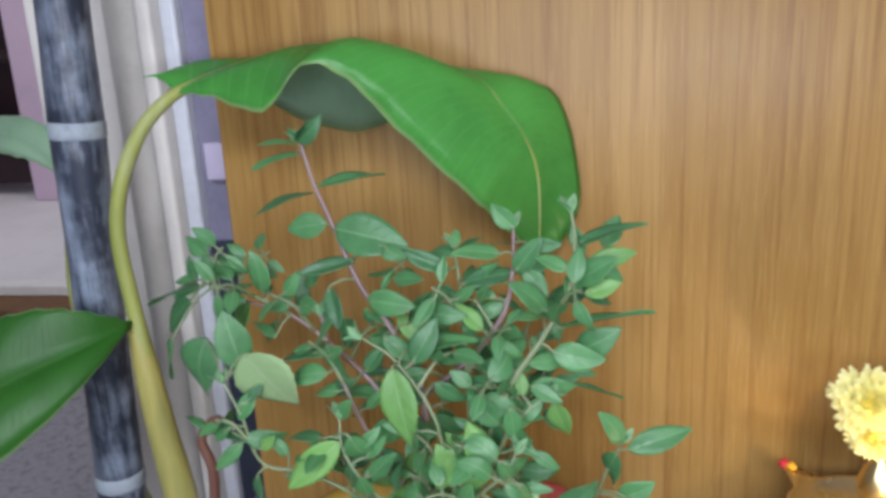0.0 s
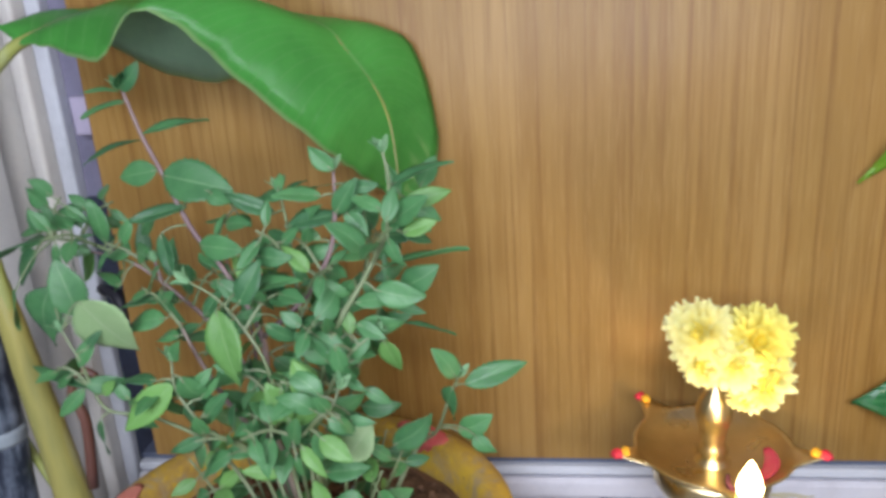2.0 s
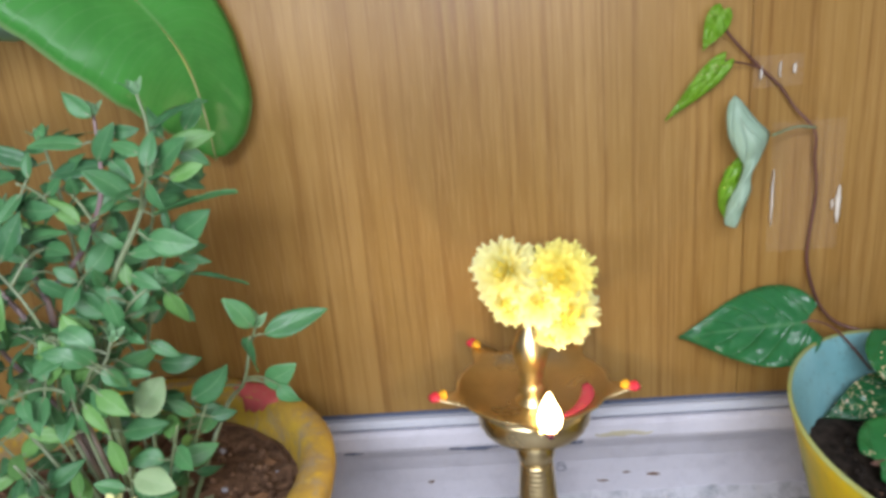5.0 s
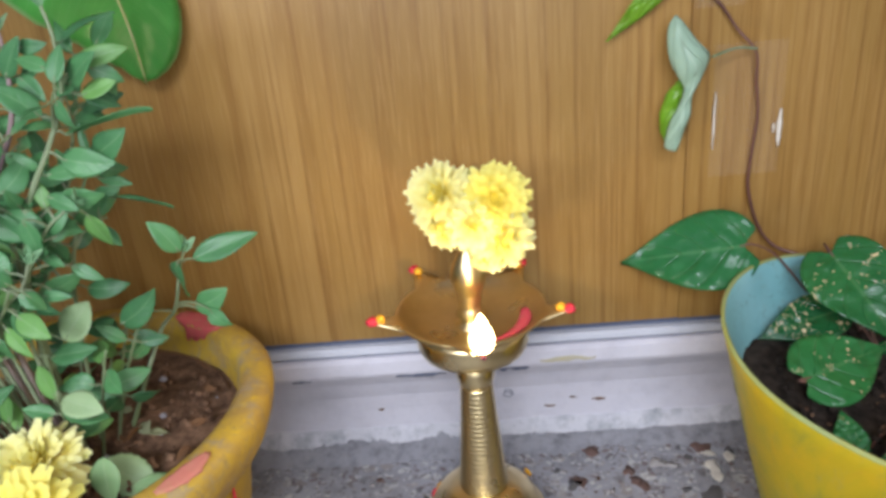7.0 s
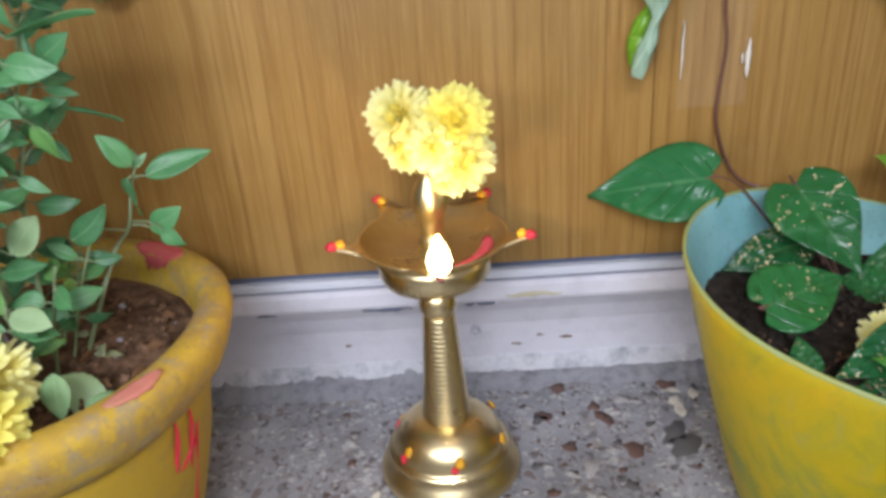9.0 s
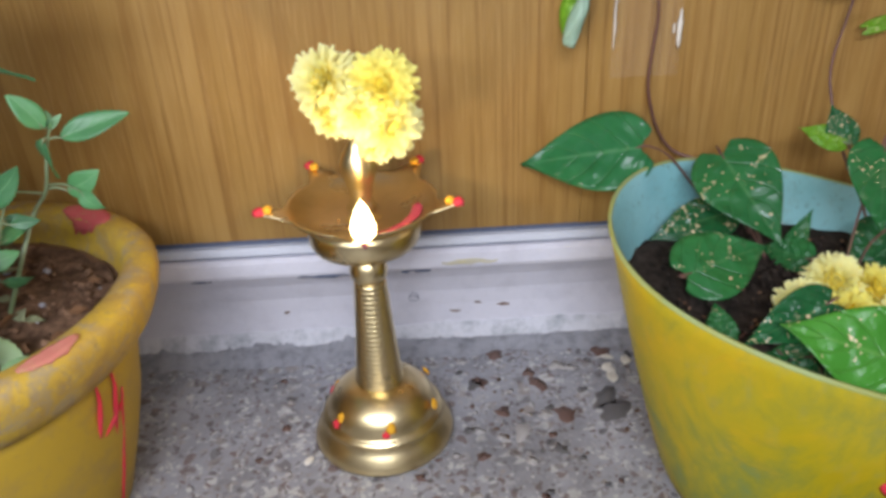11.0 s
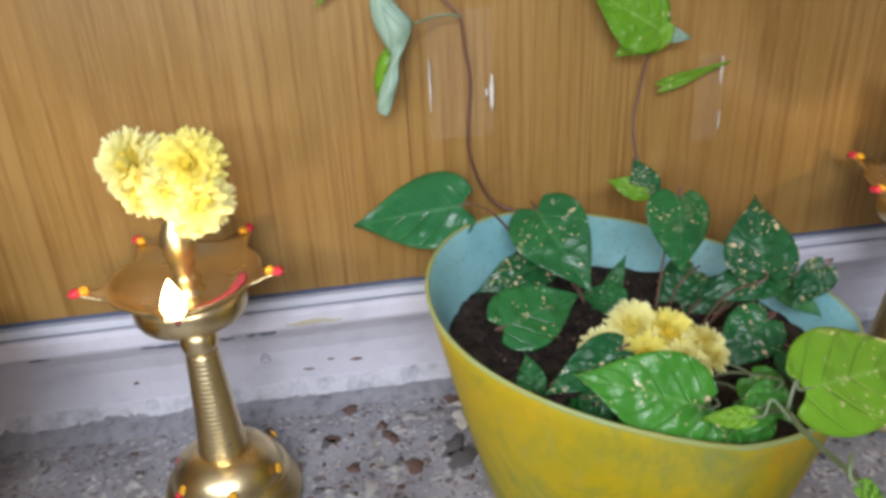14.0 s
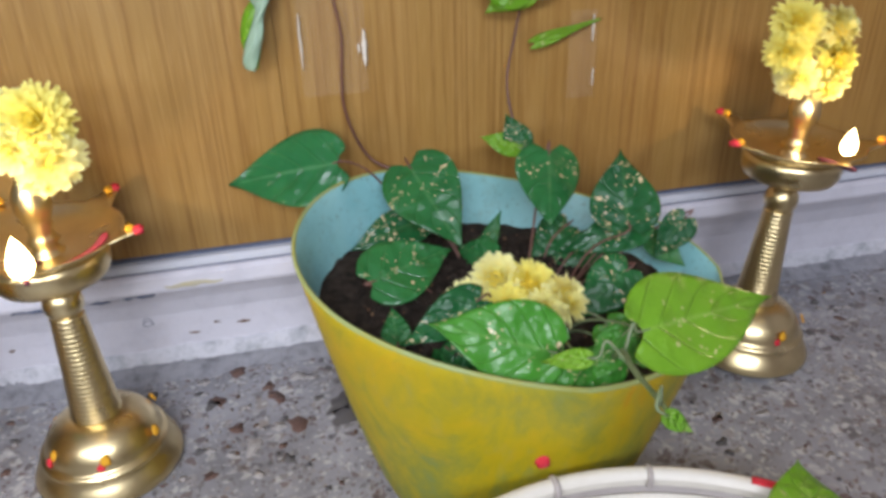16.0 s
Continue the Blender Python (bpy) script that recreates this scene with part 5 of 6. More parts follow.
lamp_a = oil_lamp()
LAMP_B = (0.884, 0.552)
lamp_b = copy_thing(lamp_a, pose(*LAMP_B, 0.003, 0, 3.2, -6))
for ob in lamp_b.children_recursive:
    if ob.name.startswith("powder_smear"):
        # the red film lies towards another lip
        ob.matrix_basis = Matrix.Translation((*LAMP_AT, 0)) @ Matrix.Rotation(radians(-105), 4, "Z") @ Matrix.Translation((-LAMP_AT[0], -LAMP_AT[1], 0))
for ob in lamp_b.children:
    if ob.name.startswith("flame"):
        # the second wick burns smaller
        ob.matrix_basis = Matrix.Translation((LAMP_AT[0] - 0.004, LAMP_AT[1] - 0.0785, 0.2520)) @ Matrix.Scale(0.75, 4) @ Matrix.Translation((-LAMP_AT[0] - 0.007, -LAMP_AT[1] + 0.0785, -0.242))

G1, G2, G3, G4 = "flowers on the first lamp", "flowers on the second lamp", "flowers in the bucket", "flowers on the clay pot"
for (x, y, z), ax, r, pale, seed in (((0.210, 0.535, 0.338), (-0.45, -0.75, 0.5), 0.0275, True, 1), ((0.249, 0.532, 0.333), (0.05, -0.9, 0.42), 0.0285, False, 2), ((0.253, 0.526, 0.308), (0.4, -0.9, -0.05), 0.0255, True, 3),
                                     ((0.229, 0.552, 0.328), (0.0, 0.6, 0.75), 0.027, True, 4), ((0.212, 0.530, 0.317), (-0.5, -0.8, -0.1), 0.0190, True, 14), ((0.232, 0.522, 0.320), (-0.1, -1.0, 0.1), 0.0215, True, 17), ((0.243, 0.524, 0.295), (0.1, -0.8, -0.5), 0.0165, True, 19)):
    chrysanthemum((x, y, z), ax, r, pale, seed, "lemon-yellow chrysanthemum head resting on the lamp finial" if pale else "bright yellow chrysanthemum head resting on the lamp finial", G1)
for (x, y, z), ax, r, pale, seed in (((0.862, 0.537, 0.356), (-0.4, -0.75, 0.55), 0.0225, False, 5), ((0.902, 0.537, 0.349), (0.5, -0.7, 0.5), 0.0210, True, 6), ((0.856, 0.535, 0.333), (-0.6, -0.8, 0.0), 0.0205, False, 7),
                                     ((0.904, 0.533, 0.322), (0.5, -0.85, 0.0), 0.0210, False, 8), ((0.866, 0.531, 0.311), (-0.3, -0.9, -0.25), 0.0200, True, 15), ((0.900, 0.530, 0.303), (0.3, -0.9, -0.4), 0.0190, True, 18), ((0.880, 0.548, 0.335), (0.0, 0.6, 0.5), 0.023, True, 20)):
    chrysanthemum((x, y, z), ax, r, pale, seed, "lemon-yellow chrysanthemum head resting on the lamp finial" if pale else "bright yellow chrysanthemum head resting on the lamp finial", G2)
for (x, y, z), ax, r, pale, seed in (((0.545, 0.446, 0.180), (-0.5, -0.4, 0.7), 0.022, True, 9), ((0.570, 0.456, 0.192), (-0.1, -0.5, 0.9), 0.024, True, 10), ((0.593, 0.445, 0.189), (0.1, -0.5, 0.85), 0.023, False, 11),
                                     ((0.614, 0.428, 0.183), (0.6, -0.5, 0.6), 0.022, True, 12), ((0.572, 0.434, 0.180), (0.0, -0.8, 0.6), 0.022, False, 13), ((0.597, 0.424, 0.179), (0.2, -0.8, 0.6), 0.021, True, 16)):
    chrysanthemum((x, y, z), ax, r, pale, seed, "yellow chrysanthemum head lying among leaves in the bucket", G3)
for (x, y, z), ax, r, pale, seed in (((-0.058, 0.390, 0.224), (0.0, -0.4, 0.9), 0.033, True, 21), ((-0.045, 0.346, 0.220), (0.3, -0.5, 0.8), 0.034, False, 22), ((-0.095, 0.372, 0.230), (-0.2, -0.5, 0.8), 0.032, True, 23)):
    chrysanthemum((x, y, z), ax, r, pale, seed, "cream chrysanthemum head lying on the pot rim" if pale else "yellow chrysanthemum head lying on the pot rim", G4)


# ---------------------------------------------------------------- yellow bucket with betel vine
BX, BY, BRX, BRY = 0.604, 0.490, 0.190, 0.150


def bucket_ring(k, inset=0.0, n=96):
    """A ring of the bucket's wall: k is 0 at the foot and 1 at the slanting cut rim."""
    out = []
    for i in range(n):
        a = 2 * math.pi * i / n
        c, s = math.cos(a), math.sin(a)
        sq = 1 - 0.11 * max(0.0, -2 * c * s) if c > 0 else 1.0
        rx, ry = (BRX - inset) * sq, (BRY - inset) * sq
        tx, ty = BX + rx * c, BY + ry * s
        tz = 0.183 - 0.206 * (tx - 0.613) + 0.151 * (ty - BY) + 0.004 * math.sin(3 * a + 1)
        bx, by = 0.581 + (0.110 - inset) * c, 0.465 + (0.104 - inset) * s
        w = k ** 0.82
        out.append(Vector((bx + (tx - bx) * w, by + (ty - by) * w, tz * k + (0.004 * (1 - k) if inset else 0))))
    return out


def bucket():
    c = root("bucket", (0.60, 0.47, 0.0), "cut-down plastic bucket, yellow outside and aqua inside, as planter", "planter")
    bm = bmesh.new()
    rows = [[bm.verts.new(p) for p in bucket_ring(k / 14)] for k in range(15)]
    rows.append([bm.verts.new(p + Vector((0, 0, 0.0013))) for p in bucket_ring(1.0, 0.0009)])
    rows.append([bm.verts.new(p + Vector((0, 0, 0.0010))) for p in bucket_ring(1.0, 0.0019)])
    grid_faces(bm, rows, True)
    bm.faces.new(rows[0][::-1])
    bmesh.ops.recalc_face_normals(bm, faces=bm.faces[:])
    part("outer_wall", bm, BUCKET, c, "turmeric-yellow washed outside")
    bm = bmesh.new()
    rows = [[bm.verts.new(p) for p in bucket_ring(k / 14, 0.003)] for k in range(4, 15)]
    rows.append([bm.verts.new(p + Vector((0, 0, 0.0012))) for p in bucket_ring(1.0, 0.0015)])
    grid_faces(bm, rows, True)
    part("inner_wall", bm, AQUA, c, "pale aqua inside")
    bm = bmesh.new()
    lift = ((-0.0003, -0.0012), (-0.0004, 0.0005), (0.0010, 0.0019), (0.0027, 0.0014), (0.0029, -0.0012))
    rows = [[bm.verts.new(p + Vector((0, 0, dz))) for p in bucket_ring(1.0, inset)] for inset, dz in lift]
    grid_faces(bm, rows, True)
    bmesh.ops.recalc_face_normals(bm, faces=bm.faces[:])
    part("rim", bm, RIM_AQUA, c, "pale bluish cut rim")
    for a, z in ((-97, 0.094),):
        aa = radians(a)
        ring0 = bucket_ring(z / 0.165, -0.001)
        p = ring0[int((a % 360) / 360 * 96)]
        part("vermilion_dot", lathe([(0.0, -0.002), (0.0065, -0.0015), (0.005, 0.0012), (0.0, 0.0016)], (0, 0, 0), 16, 0.3), RED_POWDER, c, "red vermilion dot", m=Matrix.Translation(p) @ Matrix.Rotation(aa + math.pi / 2, 4, "Z") @ Matrix.Rotation(radians(72), 4, "X"))


bucket()


def bucket_soil():
    """Dark earth that follows the slanting wall."""
    bm = bmesh.new()
    n = 20
    ring = bucket_ring(0.84, 0.004, 72)
    mid = Vector((BX, BY, 0.0))
    rows = []
    for i in range(1, n + 1):
        row = []
        for p in ring:
            q = mid.lerp(p, i / n)
            q.z = 0.150 - 0.15 * (q.x - BX) + 0.10 * (q.y - BY) + 0.007 * noise.noise(q * 50) + 0.004 * noise.noise(q * 140) - 0.006 * (i / n) ** 4
            row.append(bm.verts.new(q))
        rows.append(row)
    top = bm.verts.new((BX, BY, 0.152))
    for j in range(72):
        bm.faces.new((top, rows[0][j], rows[0][(j + 1) % 72]))
    grid_faces(bm, rows, True)
    bmesh.ops.recalc_face_normals(bm, faces=bm.faces[:])
    return bm


tagged(part("soil", bucket_soil(), SOIL_DARK), "damp black soil in the bucket", "soil", kind="stuff")
def sloped_crumbs(n, size, seed):
    """Clods that lie on the slanting earth."""
    bm = crumbs(BX - 0.01, BY, 0.0, 0.135, 0.105, n, size, seed)
    for v in bm.verts:
        v.co.z += 0.1535 - 0.15 * (v.co.x - BX) + 0.10 * (v.co.y - BY)
    return bm


tagged(part("soil_crumbs", sloped_crumbs(420, 0.0036, 8), SOIL_DARK, smooth=False), "black soil clods in the bucket", "soil", kind="stuff")
tagged(part("soil_litter", sloped_crumbs(90, 0.0022, 18), SOIL_BROWN, smooth=False), "brown plant litter on the bucket soil", "litter", kind="stuff")

BETEL_MESHES = {"dark": [leaf_mesh("leaf", BETEL, "heart", 0.30, 0.10 + 0.05 * k, 0.10 + 0.05 * k, 0.011, 0.15 * (k - 1), 0, 30, 7, 30 + k) for k in range(3)],
                "mid": [leaf_mesh("leaf", BETEL, "heart", 0.30, -0.12 - 0.05 * k, 0.05, 0.010, 0.1 * k, 0, 30, 7, 40 + k) for k in range(2)],
                "young": [leaf_mesh("leaf", BETEL_YOUNG, "heart", 0.30, 0.08 - 0.1 * k, 0.08, 0.010, 0.1 * (k - 1), 0, 30, 7, 50 + k) for k in range(2)],
                "green": [leaf_mesh("leaf", BETEL_GREEN, "heart", 0.30, 0.10 - 0.08 * k, 0.08, 0.011, 0.1 * (k - 1), 0, 30, 7, 80 + k) for k in range(2)],
                "plain": [leaf_mesh("leaf", BETEL_PLAIN, "heart", 0.30, 0.10, 0.10, 0.026, 0.0, 0, 30, 7, 70)],
                "pale": [leaf_mesh("leaf", BETEL_PALE, "heart", 0.30, 0.5, 0.05, 0.008, 0.2, 0, 22, 6, 60)]}


def betel_vine():
    c = root("betel_vine", (0.61, 0.48, 0.13), "betel vine with glossy heart leaves speckled with pale powder", "betel plant")
    count = [0]

    def leaf(base, tip, face, wide, kind, foot=None):
        ms = BETEL_MESHES[kind]
        count[0] += 1
        part("leaf", ms[count[0] % len(ms)], None, c, "glossy yellow-green young leaf" if kind == "young" else "fresh green speckled leaf" if kind == "green" else "", m=leaf_pose(base, tip, face, wide))
        b, t = Vector(base), Vector(tip)
        foot = Vector(foot) if foot else Vector((0.4 * b.x + 0.6 * BX, 0.45 * b.y + 0.55 * BY + 0.01, 0.135))
        part("leaf_stalk", tube([foot, foot.lerp(b, 0.5) + Vector((0, 0.004, 0.012)), b + (b - t).normalized() * 0.006 + Vector((0, 0, 0.001)), b + (t - b) * 0.06], [0.0012, 0.001, 0.0008], 6, 12), GREEN_STEM if kind in ("young", "green") else VINE, c)

    leaf((0.464, 0.604, 0.247), (0.362, 0.632, 0.229), (-0.1, -0.75, 0.65), 1.18, "plain", (0.52, 0.60, 0.20))
    leaf((0.526, 0.582, 0.246), (0.550, 0.504, 0.207), (-0.1, -0.8, 0.6), 1.3, "dark")
    leaf((0.474, 0.490, 0.186), (0.548, 0.516, 0.198), (-0.1, -0.65, 0.8), 1.3, "dark")
    leaf((0.535, 0.572, 0.196), (0.466, 0.560, 0.186), (-0.1, -0.55, 0.8), 1.05, "dark")
    leaf((0.648, 0.556, 0.256), (0.640, 0.520, 0.200), (0.25, -0.9, 0.45), 1.75, "mid")
    leaf((0.699, 0.493, 0.205), (0.710, 0.539, 0.258), (-0.15, -1, 0.35), 1.5, "mid")
    leaf((0.720, 0.503, 0.2), (0.647, 0.503, 0.185), (-0.2, -0.72, 0.66), 0.9, "dark")
    leaf((0.755, 0.494, 0.205), (0.724, 0.484, 0.175), (0.2, -0.6, 0.7), 1.2, "dark")
    leaf((0.545, 0.414, 0.205), (0.483, 0.393, 0.19), (-0.2, -0.72, 0.66), 0.9, "dark")
    leaf((0.484, 0.429, 0.165), (0.483, 0.455, 0.185), (-0.3, -0.7, 0.6), 1.2, "dark")
    leaf((0.586, 0.366, 0.183), (0.501, 0.386, 0.210), (-0.2, -0.72, 0.66), 1.2, "green")
    leaf((0.595, 0.370, 0.178), (0.539, 0.353, 0.165), (0, -0.7, 0.7), 1.3, "green")
    leaf((0.629, 0.324, 0.222), (0.746, 0.351, 0.214), (-0.2, -0.68, 0.7), 1.0, "young", (0.612, 0.315, 0.214))
    leaf((0.584, 0.306, 0.222), (0.555, 0.316, 0.218), (-0.1, -0.6, 0.8), 0.75, "young", (0.606, 0.30, 0.219))
    leaf((0.586, 0.219, 0.25), (0.600, 0.213, 0.24), (-0.2, -0.72, 0.66), 1.0, "young", (0.592, 0.235, 0.242))
    leaf((0.634, 0.585, 0.248), (0.621, 0.599, 0.28), (0, -1, 0.3), 1.3, "mid", (0.640, 0.604, 0.238))
    leaf((0.631, 0.585, 0.25), (0.596, 0.596, 0.262), (0, -0.8, 0.6), 1.0, "young", (0.640, 0.604, 0.238))
    leaf((0.585, 0.557, 0.155), (0.609, 0.573, 0.195), (-0.6, -0.7, 0.3), 0.7, "mid")
    leaf((0.674, 0.563, 0.175), (0.630, 0.542, 0.16), (-0.2, -0.72, 0.66), 1.4, "dark")
    leaf((0.684, 0.455, 0.186), (0.633, 0.437, 0.160), (-0.2, -0.72, 0.66), 1.3, "dark")
    leaf((0.638, 0.366, 0.19), (0.612, 0.359, 0.155), (0, -0.7, 0.7), 1.1, "green")
    leaf((0.534, 0.408, 0.165), (0.506, 0.422, 0.15), (-0.2, -0.72, 0.66), 1.2, "dark")
    leaf((0.741, 0.527, 0.17), (0.762, 0.494, 0.155), (-0.2, -0.72, 0.66), 1.1, "dark")
    leaf((0.523, 0.418, 0.16), (0.541, 0.384, 0.15), (-0.2, -0.72, 0.66), 1.1, "dark")
    leaf((0.696, 0.539, 0.165), (0.640, 0.537, 0.15), (-0.2, -0.72, 0.66), 1.0, "dark")
    leaf((0.560, 0.372, 0.165), (0.600, 0.352, 0.158), (-0.2, -0.72, 0.66), 1.3, "green")
    leaf((0.640, 0.375, 0.160), (0.585, 0.352, 0.158), (-0.2, -0.72, 0.66), 1.0, "green")
    leaf((0.505, 0.415, 0.150), (0.510, 0.385, 0.170), (-0.2, -0.72, 0.66), 1.3, "dark")
    leaf((0.560, 0.400, 0.165), (0.530, 0.372, 0.168), (-0.2, -0.72, 0.66), 1.2, "dark")
    leaf((0.640, 0.400, 0.175), (0.655, 0.360, 0.162), (-0.2, -0.72, 0.66), 1.3, "green")
    leaf((0.690, 0.430, 0.170), (0.690, 0.385, 0.158), (-0.2, -0.72, 0.66), 1.2, "dark")
    leaf((0.590, 0.530, 0.170), (0.560, 0.560, 0.172), (-0.2, -0.72, 0.66), 1.3, "dark")
    # stems that climb the panel
    part("vine_stem", tube([(0.575, 0.56, 0.13), (0.552, 0.60, 0.195), (0.535, 0.625, 0.218), (0.505, 0.640, 0.228), (0.489, 0.645, 0.250), (0.479, 0.647, 0.284), (0.479, 0.647, 0.31), (0.482, 0.647, 0.35), (0.478, 0.645, 0.38), (0.474, 0.64, 0.405), (0.459, 0.645, 0.424), (0.446, 0.647, 0.443), (0.430, 0.648, 0.459), (0.405, 0.645, 0.485), (0.394, 0.64, 0.50)], [0.0016, 0.0014, 0.0013, 0.0011], 7, 70, 0.15), VINE, c, "thin brown climbing stem")
    part("vine_stem", tube([(0.665, 0.54, 0.13), (0.660, 0.585, 0.19), (0.640, 0.605, 0.240), (0.632, 0.63, 0.294), (0.642, 0.64, 0.340), (0.650, 0.642, 0.375), (0.662, 0.643, 0.41), (0.67, 0.645, 0.46)], [0.0015, 0.0012, 0.001], 7, 44, 0.15), VINE, c, "thin brown climbing stem")
    # folded leaf that hangs from a stalk
    part("leaf_stalk", tube([(0.474, 0.638, 0.408), (0.455, 0.632, 0.411), (0.432, 0.620, 0.408)], [0.0012], 6, 10), GREEN_STEM, c)
    def folded(name, one, two, material, label):
        """A limp leaf between its two edges, cupped across."""
        e, g = spline(one, 26), spline(two, 26)
        rows = []
        for i in range(26):
            row = []
            for j in range(9):
                k = j / 8
                p = e[i].lerp(g[i], k)
                row.append(p + Vector((0, -0.22 * (e[i] - g[i]).length * math.sin(math.pi * k) + 0.0012 * math.sin(i * 1.1 + 3 * k), 0)))
            rows.append(row)
        part(name, sheet(rows, 0.0006), material, c, label)

    folded("leaf", [(0.403, 0.628, 0.441), (0.397, 0.626, 0.430), (0.398, 0.624, 0.412), (0.404, 0.622, 0.396), (0.411, 0.621, 0.384), (0.406, 0.620, 0.370), (0.399, 0.618, 0.356), (0.395, 0.616, 0.343), (0.396, 0.616, 0.336)],
           [(0.405, 0.628, 0.441), (0.412, 0.624, 0.432), (0.421, 0.622, 0.420), (0.431, 0.622, 0.408), (0.424, 0.621, 0.392), (0.417, 0.618, 0.378), (0.415, 0.616, 0.364), (0.410, 0.614, 0.349), (0.404, 0.614, 0.334)], BETEL_PALE, "pale folded leaf hanging from its stalk")
    folded("leaf", [(0.412, 0.630, 0.392), (0.402, 0.634, 0.380), (0.396, 0.636, 0.362), (0.397, 0.637, 0.345), (0.404, 0.637, 0.330)],
           [(0.414, 0.630, 0.392), (0.414, 0.632, 0.380), (0.413, 0.633, 0.364), (0.411, 0.634, 0.346), (0.406, 0.636, 0.330)], BETEL_YOUNG, "yellow-green lower side of the folded leaf")
    # leaves on the joint and further along the panel
    part("leaf", BETEL_MESHES["young"][1], None, c, "narrow folded yellow-green leaf", m=leaf_pose((0.398, 0.638, 0.468), (0.352, 0.636, 0.423), (0.2, -0.8, 0.1), 0.5))
    part("leaf", BETEL_MESHES["young"][0], None, c, "narrow yellow-green leaf", m=leaf_pose((0.396, 0.640, 0.508), (0.380, 0.634, 0.478), (0.0, -1, 0.2), 1.0))
    part("leaf_stalk", tube([(0.43, 0.648, 0.459), (0.415, 0.645, 0.464), (0.398, 0.638, 0.468)], [0.0009], 5, 8), VINE, c)
    part("leaf", BETEL_MESHES["young"][0], None, c, "broad bright green leaf against the panel", m=leaf_pose((0.650, 0.630, 0.385), (0.585, 0.628, 0.425), (0.1, -1, 0.35), 1.3))
    part("leaf", BETEL_MESHES["young"][1], None, c, "lower half of the bright green leaf", m=leaf_pose((0.655, 0.632, 0.392), (0.612, 0.632, 0.363), (0.1, -1, 0.25), 1.3))
    part("leaf", BETEL_MESHES["pale"][0], None, c, "small pale young leaf", m=leaf_pose((0.655, 0.636, 0.380), (0.683, 0.63, 0.375), (0.0, -1, 0.5), 0.9))
    part("leaf", BETEL_MESHES["young"][1], None, c, "slender curled leaf on the panel", m=leaf_pose((0.662, 0.640, 0.331), (0.728, 0.642, 0.351), (0.1, -0.6, 0.8), 0.35))
    # long runner over the front rim
    part("vine_stem", tube([(0.640, 0.40, 0.135), (0.625, 0.345, 0.19), (0.612, 0.315, 0.214), (0.603, 0.285, 0.225), (0.596, 0.245, 0.238), (0.590, 0.222, 0.247)], [0.0024, 0.002, 0.0014], 8, 24, 0.15), GREEN_STEM, c, "pinkish-green runner over the rim")


betel_vine()


# ---------------------------------------------------------------- tape on the panel, dish, bits on the floor
def tape(x0, x1, z0, z1, seed, name="tape_strip", label="wrinkled clear tape stuck on the wooden panel"):
    """A wrinkled strip of clear tape."""
    rnd = random.Random(seed)
    rows = []
    for i in range(25):
        z = z0 + (z1 - z0) * i / 24
        row = []
        for j in range(9):
            x = x0 + (x1 - x0) * j / 8
            row.append(Vector((x + 0.001 * noise.noise((z * 90, seed, 0)), PANEL_Y - 0.0028 - 0.0012 * noise.noise((x * 160, z * 50, seed)) - 0.0008 * noise.noise((x * 400, z * 200, seed)), z)))
        rows.append(row)
    ob = tagged(part(name, sheet(rows, 0.00015), TAPE), label, "tape")
    ob.visible_shadow = False


tape(0.425, 0.466, 0.442, 0.468, 1)
tape(0.4435, 0.5045, 0.296, 0.412, 2)
tape(0.700, 0.729, 0.270, 0.356, 3)


def tape_glint(x, z0, z1, seed, w=0.0022):
    """A whitish strip just off the tape that paints in a glint on it."""
    rows = []
    for i in range(13):
        s = i / 12
        k = math.sin(math.pi * (s * 0.94 + 0.03)) ** 0.7 * (1 + 0.5 * noise.noise((s * 7, seed, 0)))
        row = [Vector((x + 0.0008 * noise.noise((s * 4, seed, 1)) + (j / 4 - 0.5) * 2 * w * k, PANEL_Y - 0.0045 - 0.0015 * math.sin(math.pi * j / 4), z0 + (z1 - z0) * s)) for j in range(5)]
        rows.append(row)
    tagged(part("tape_crease", sheet(rows, 0.0002), WHITE_PLASTIC), "whitish strip painting in a glint on the clear tape", "tape")


tape_glint(0.431, 0.449, 0.460, 6, 0.0013)
tape_glint(0.446, 0.450, 0.463, 7, 0.0008)
tape_glint(0.458, 0.452, 0.461, 8, 0.0015)
tape_glint(0.4455, 0.322, 0.372, 1, 0.0011)
tape_glint(0.502, 0.320, 0.354, 2, 0.0024)
tape_glint(0.497, 0.333, 0.342, 5, 0.0012)
tape_glint(0.7235, 0.325, 0.352, 3, 0.0012)
tape_glint(0.726, 0.281, 0.300, 4, 0.0008)


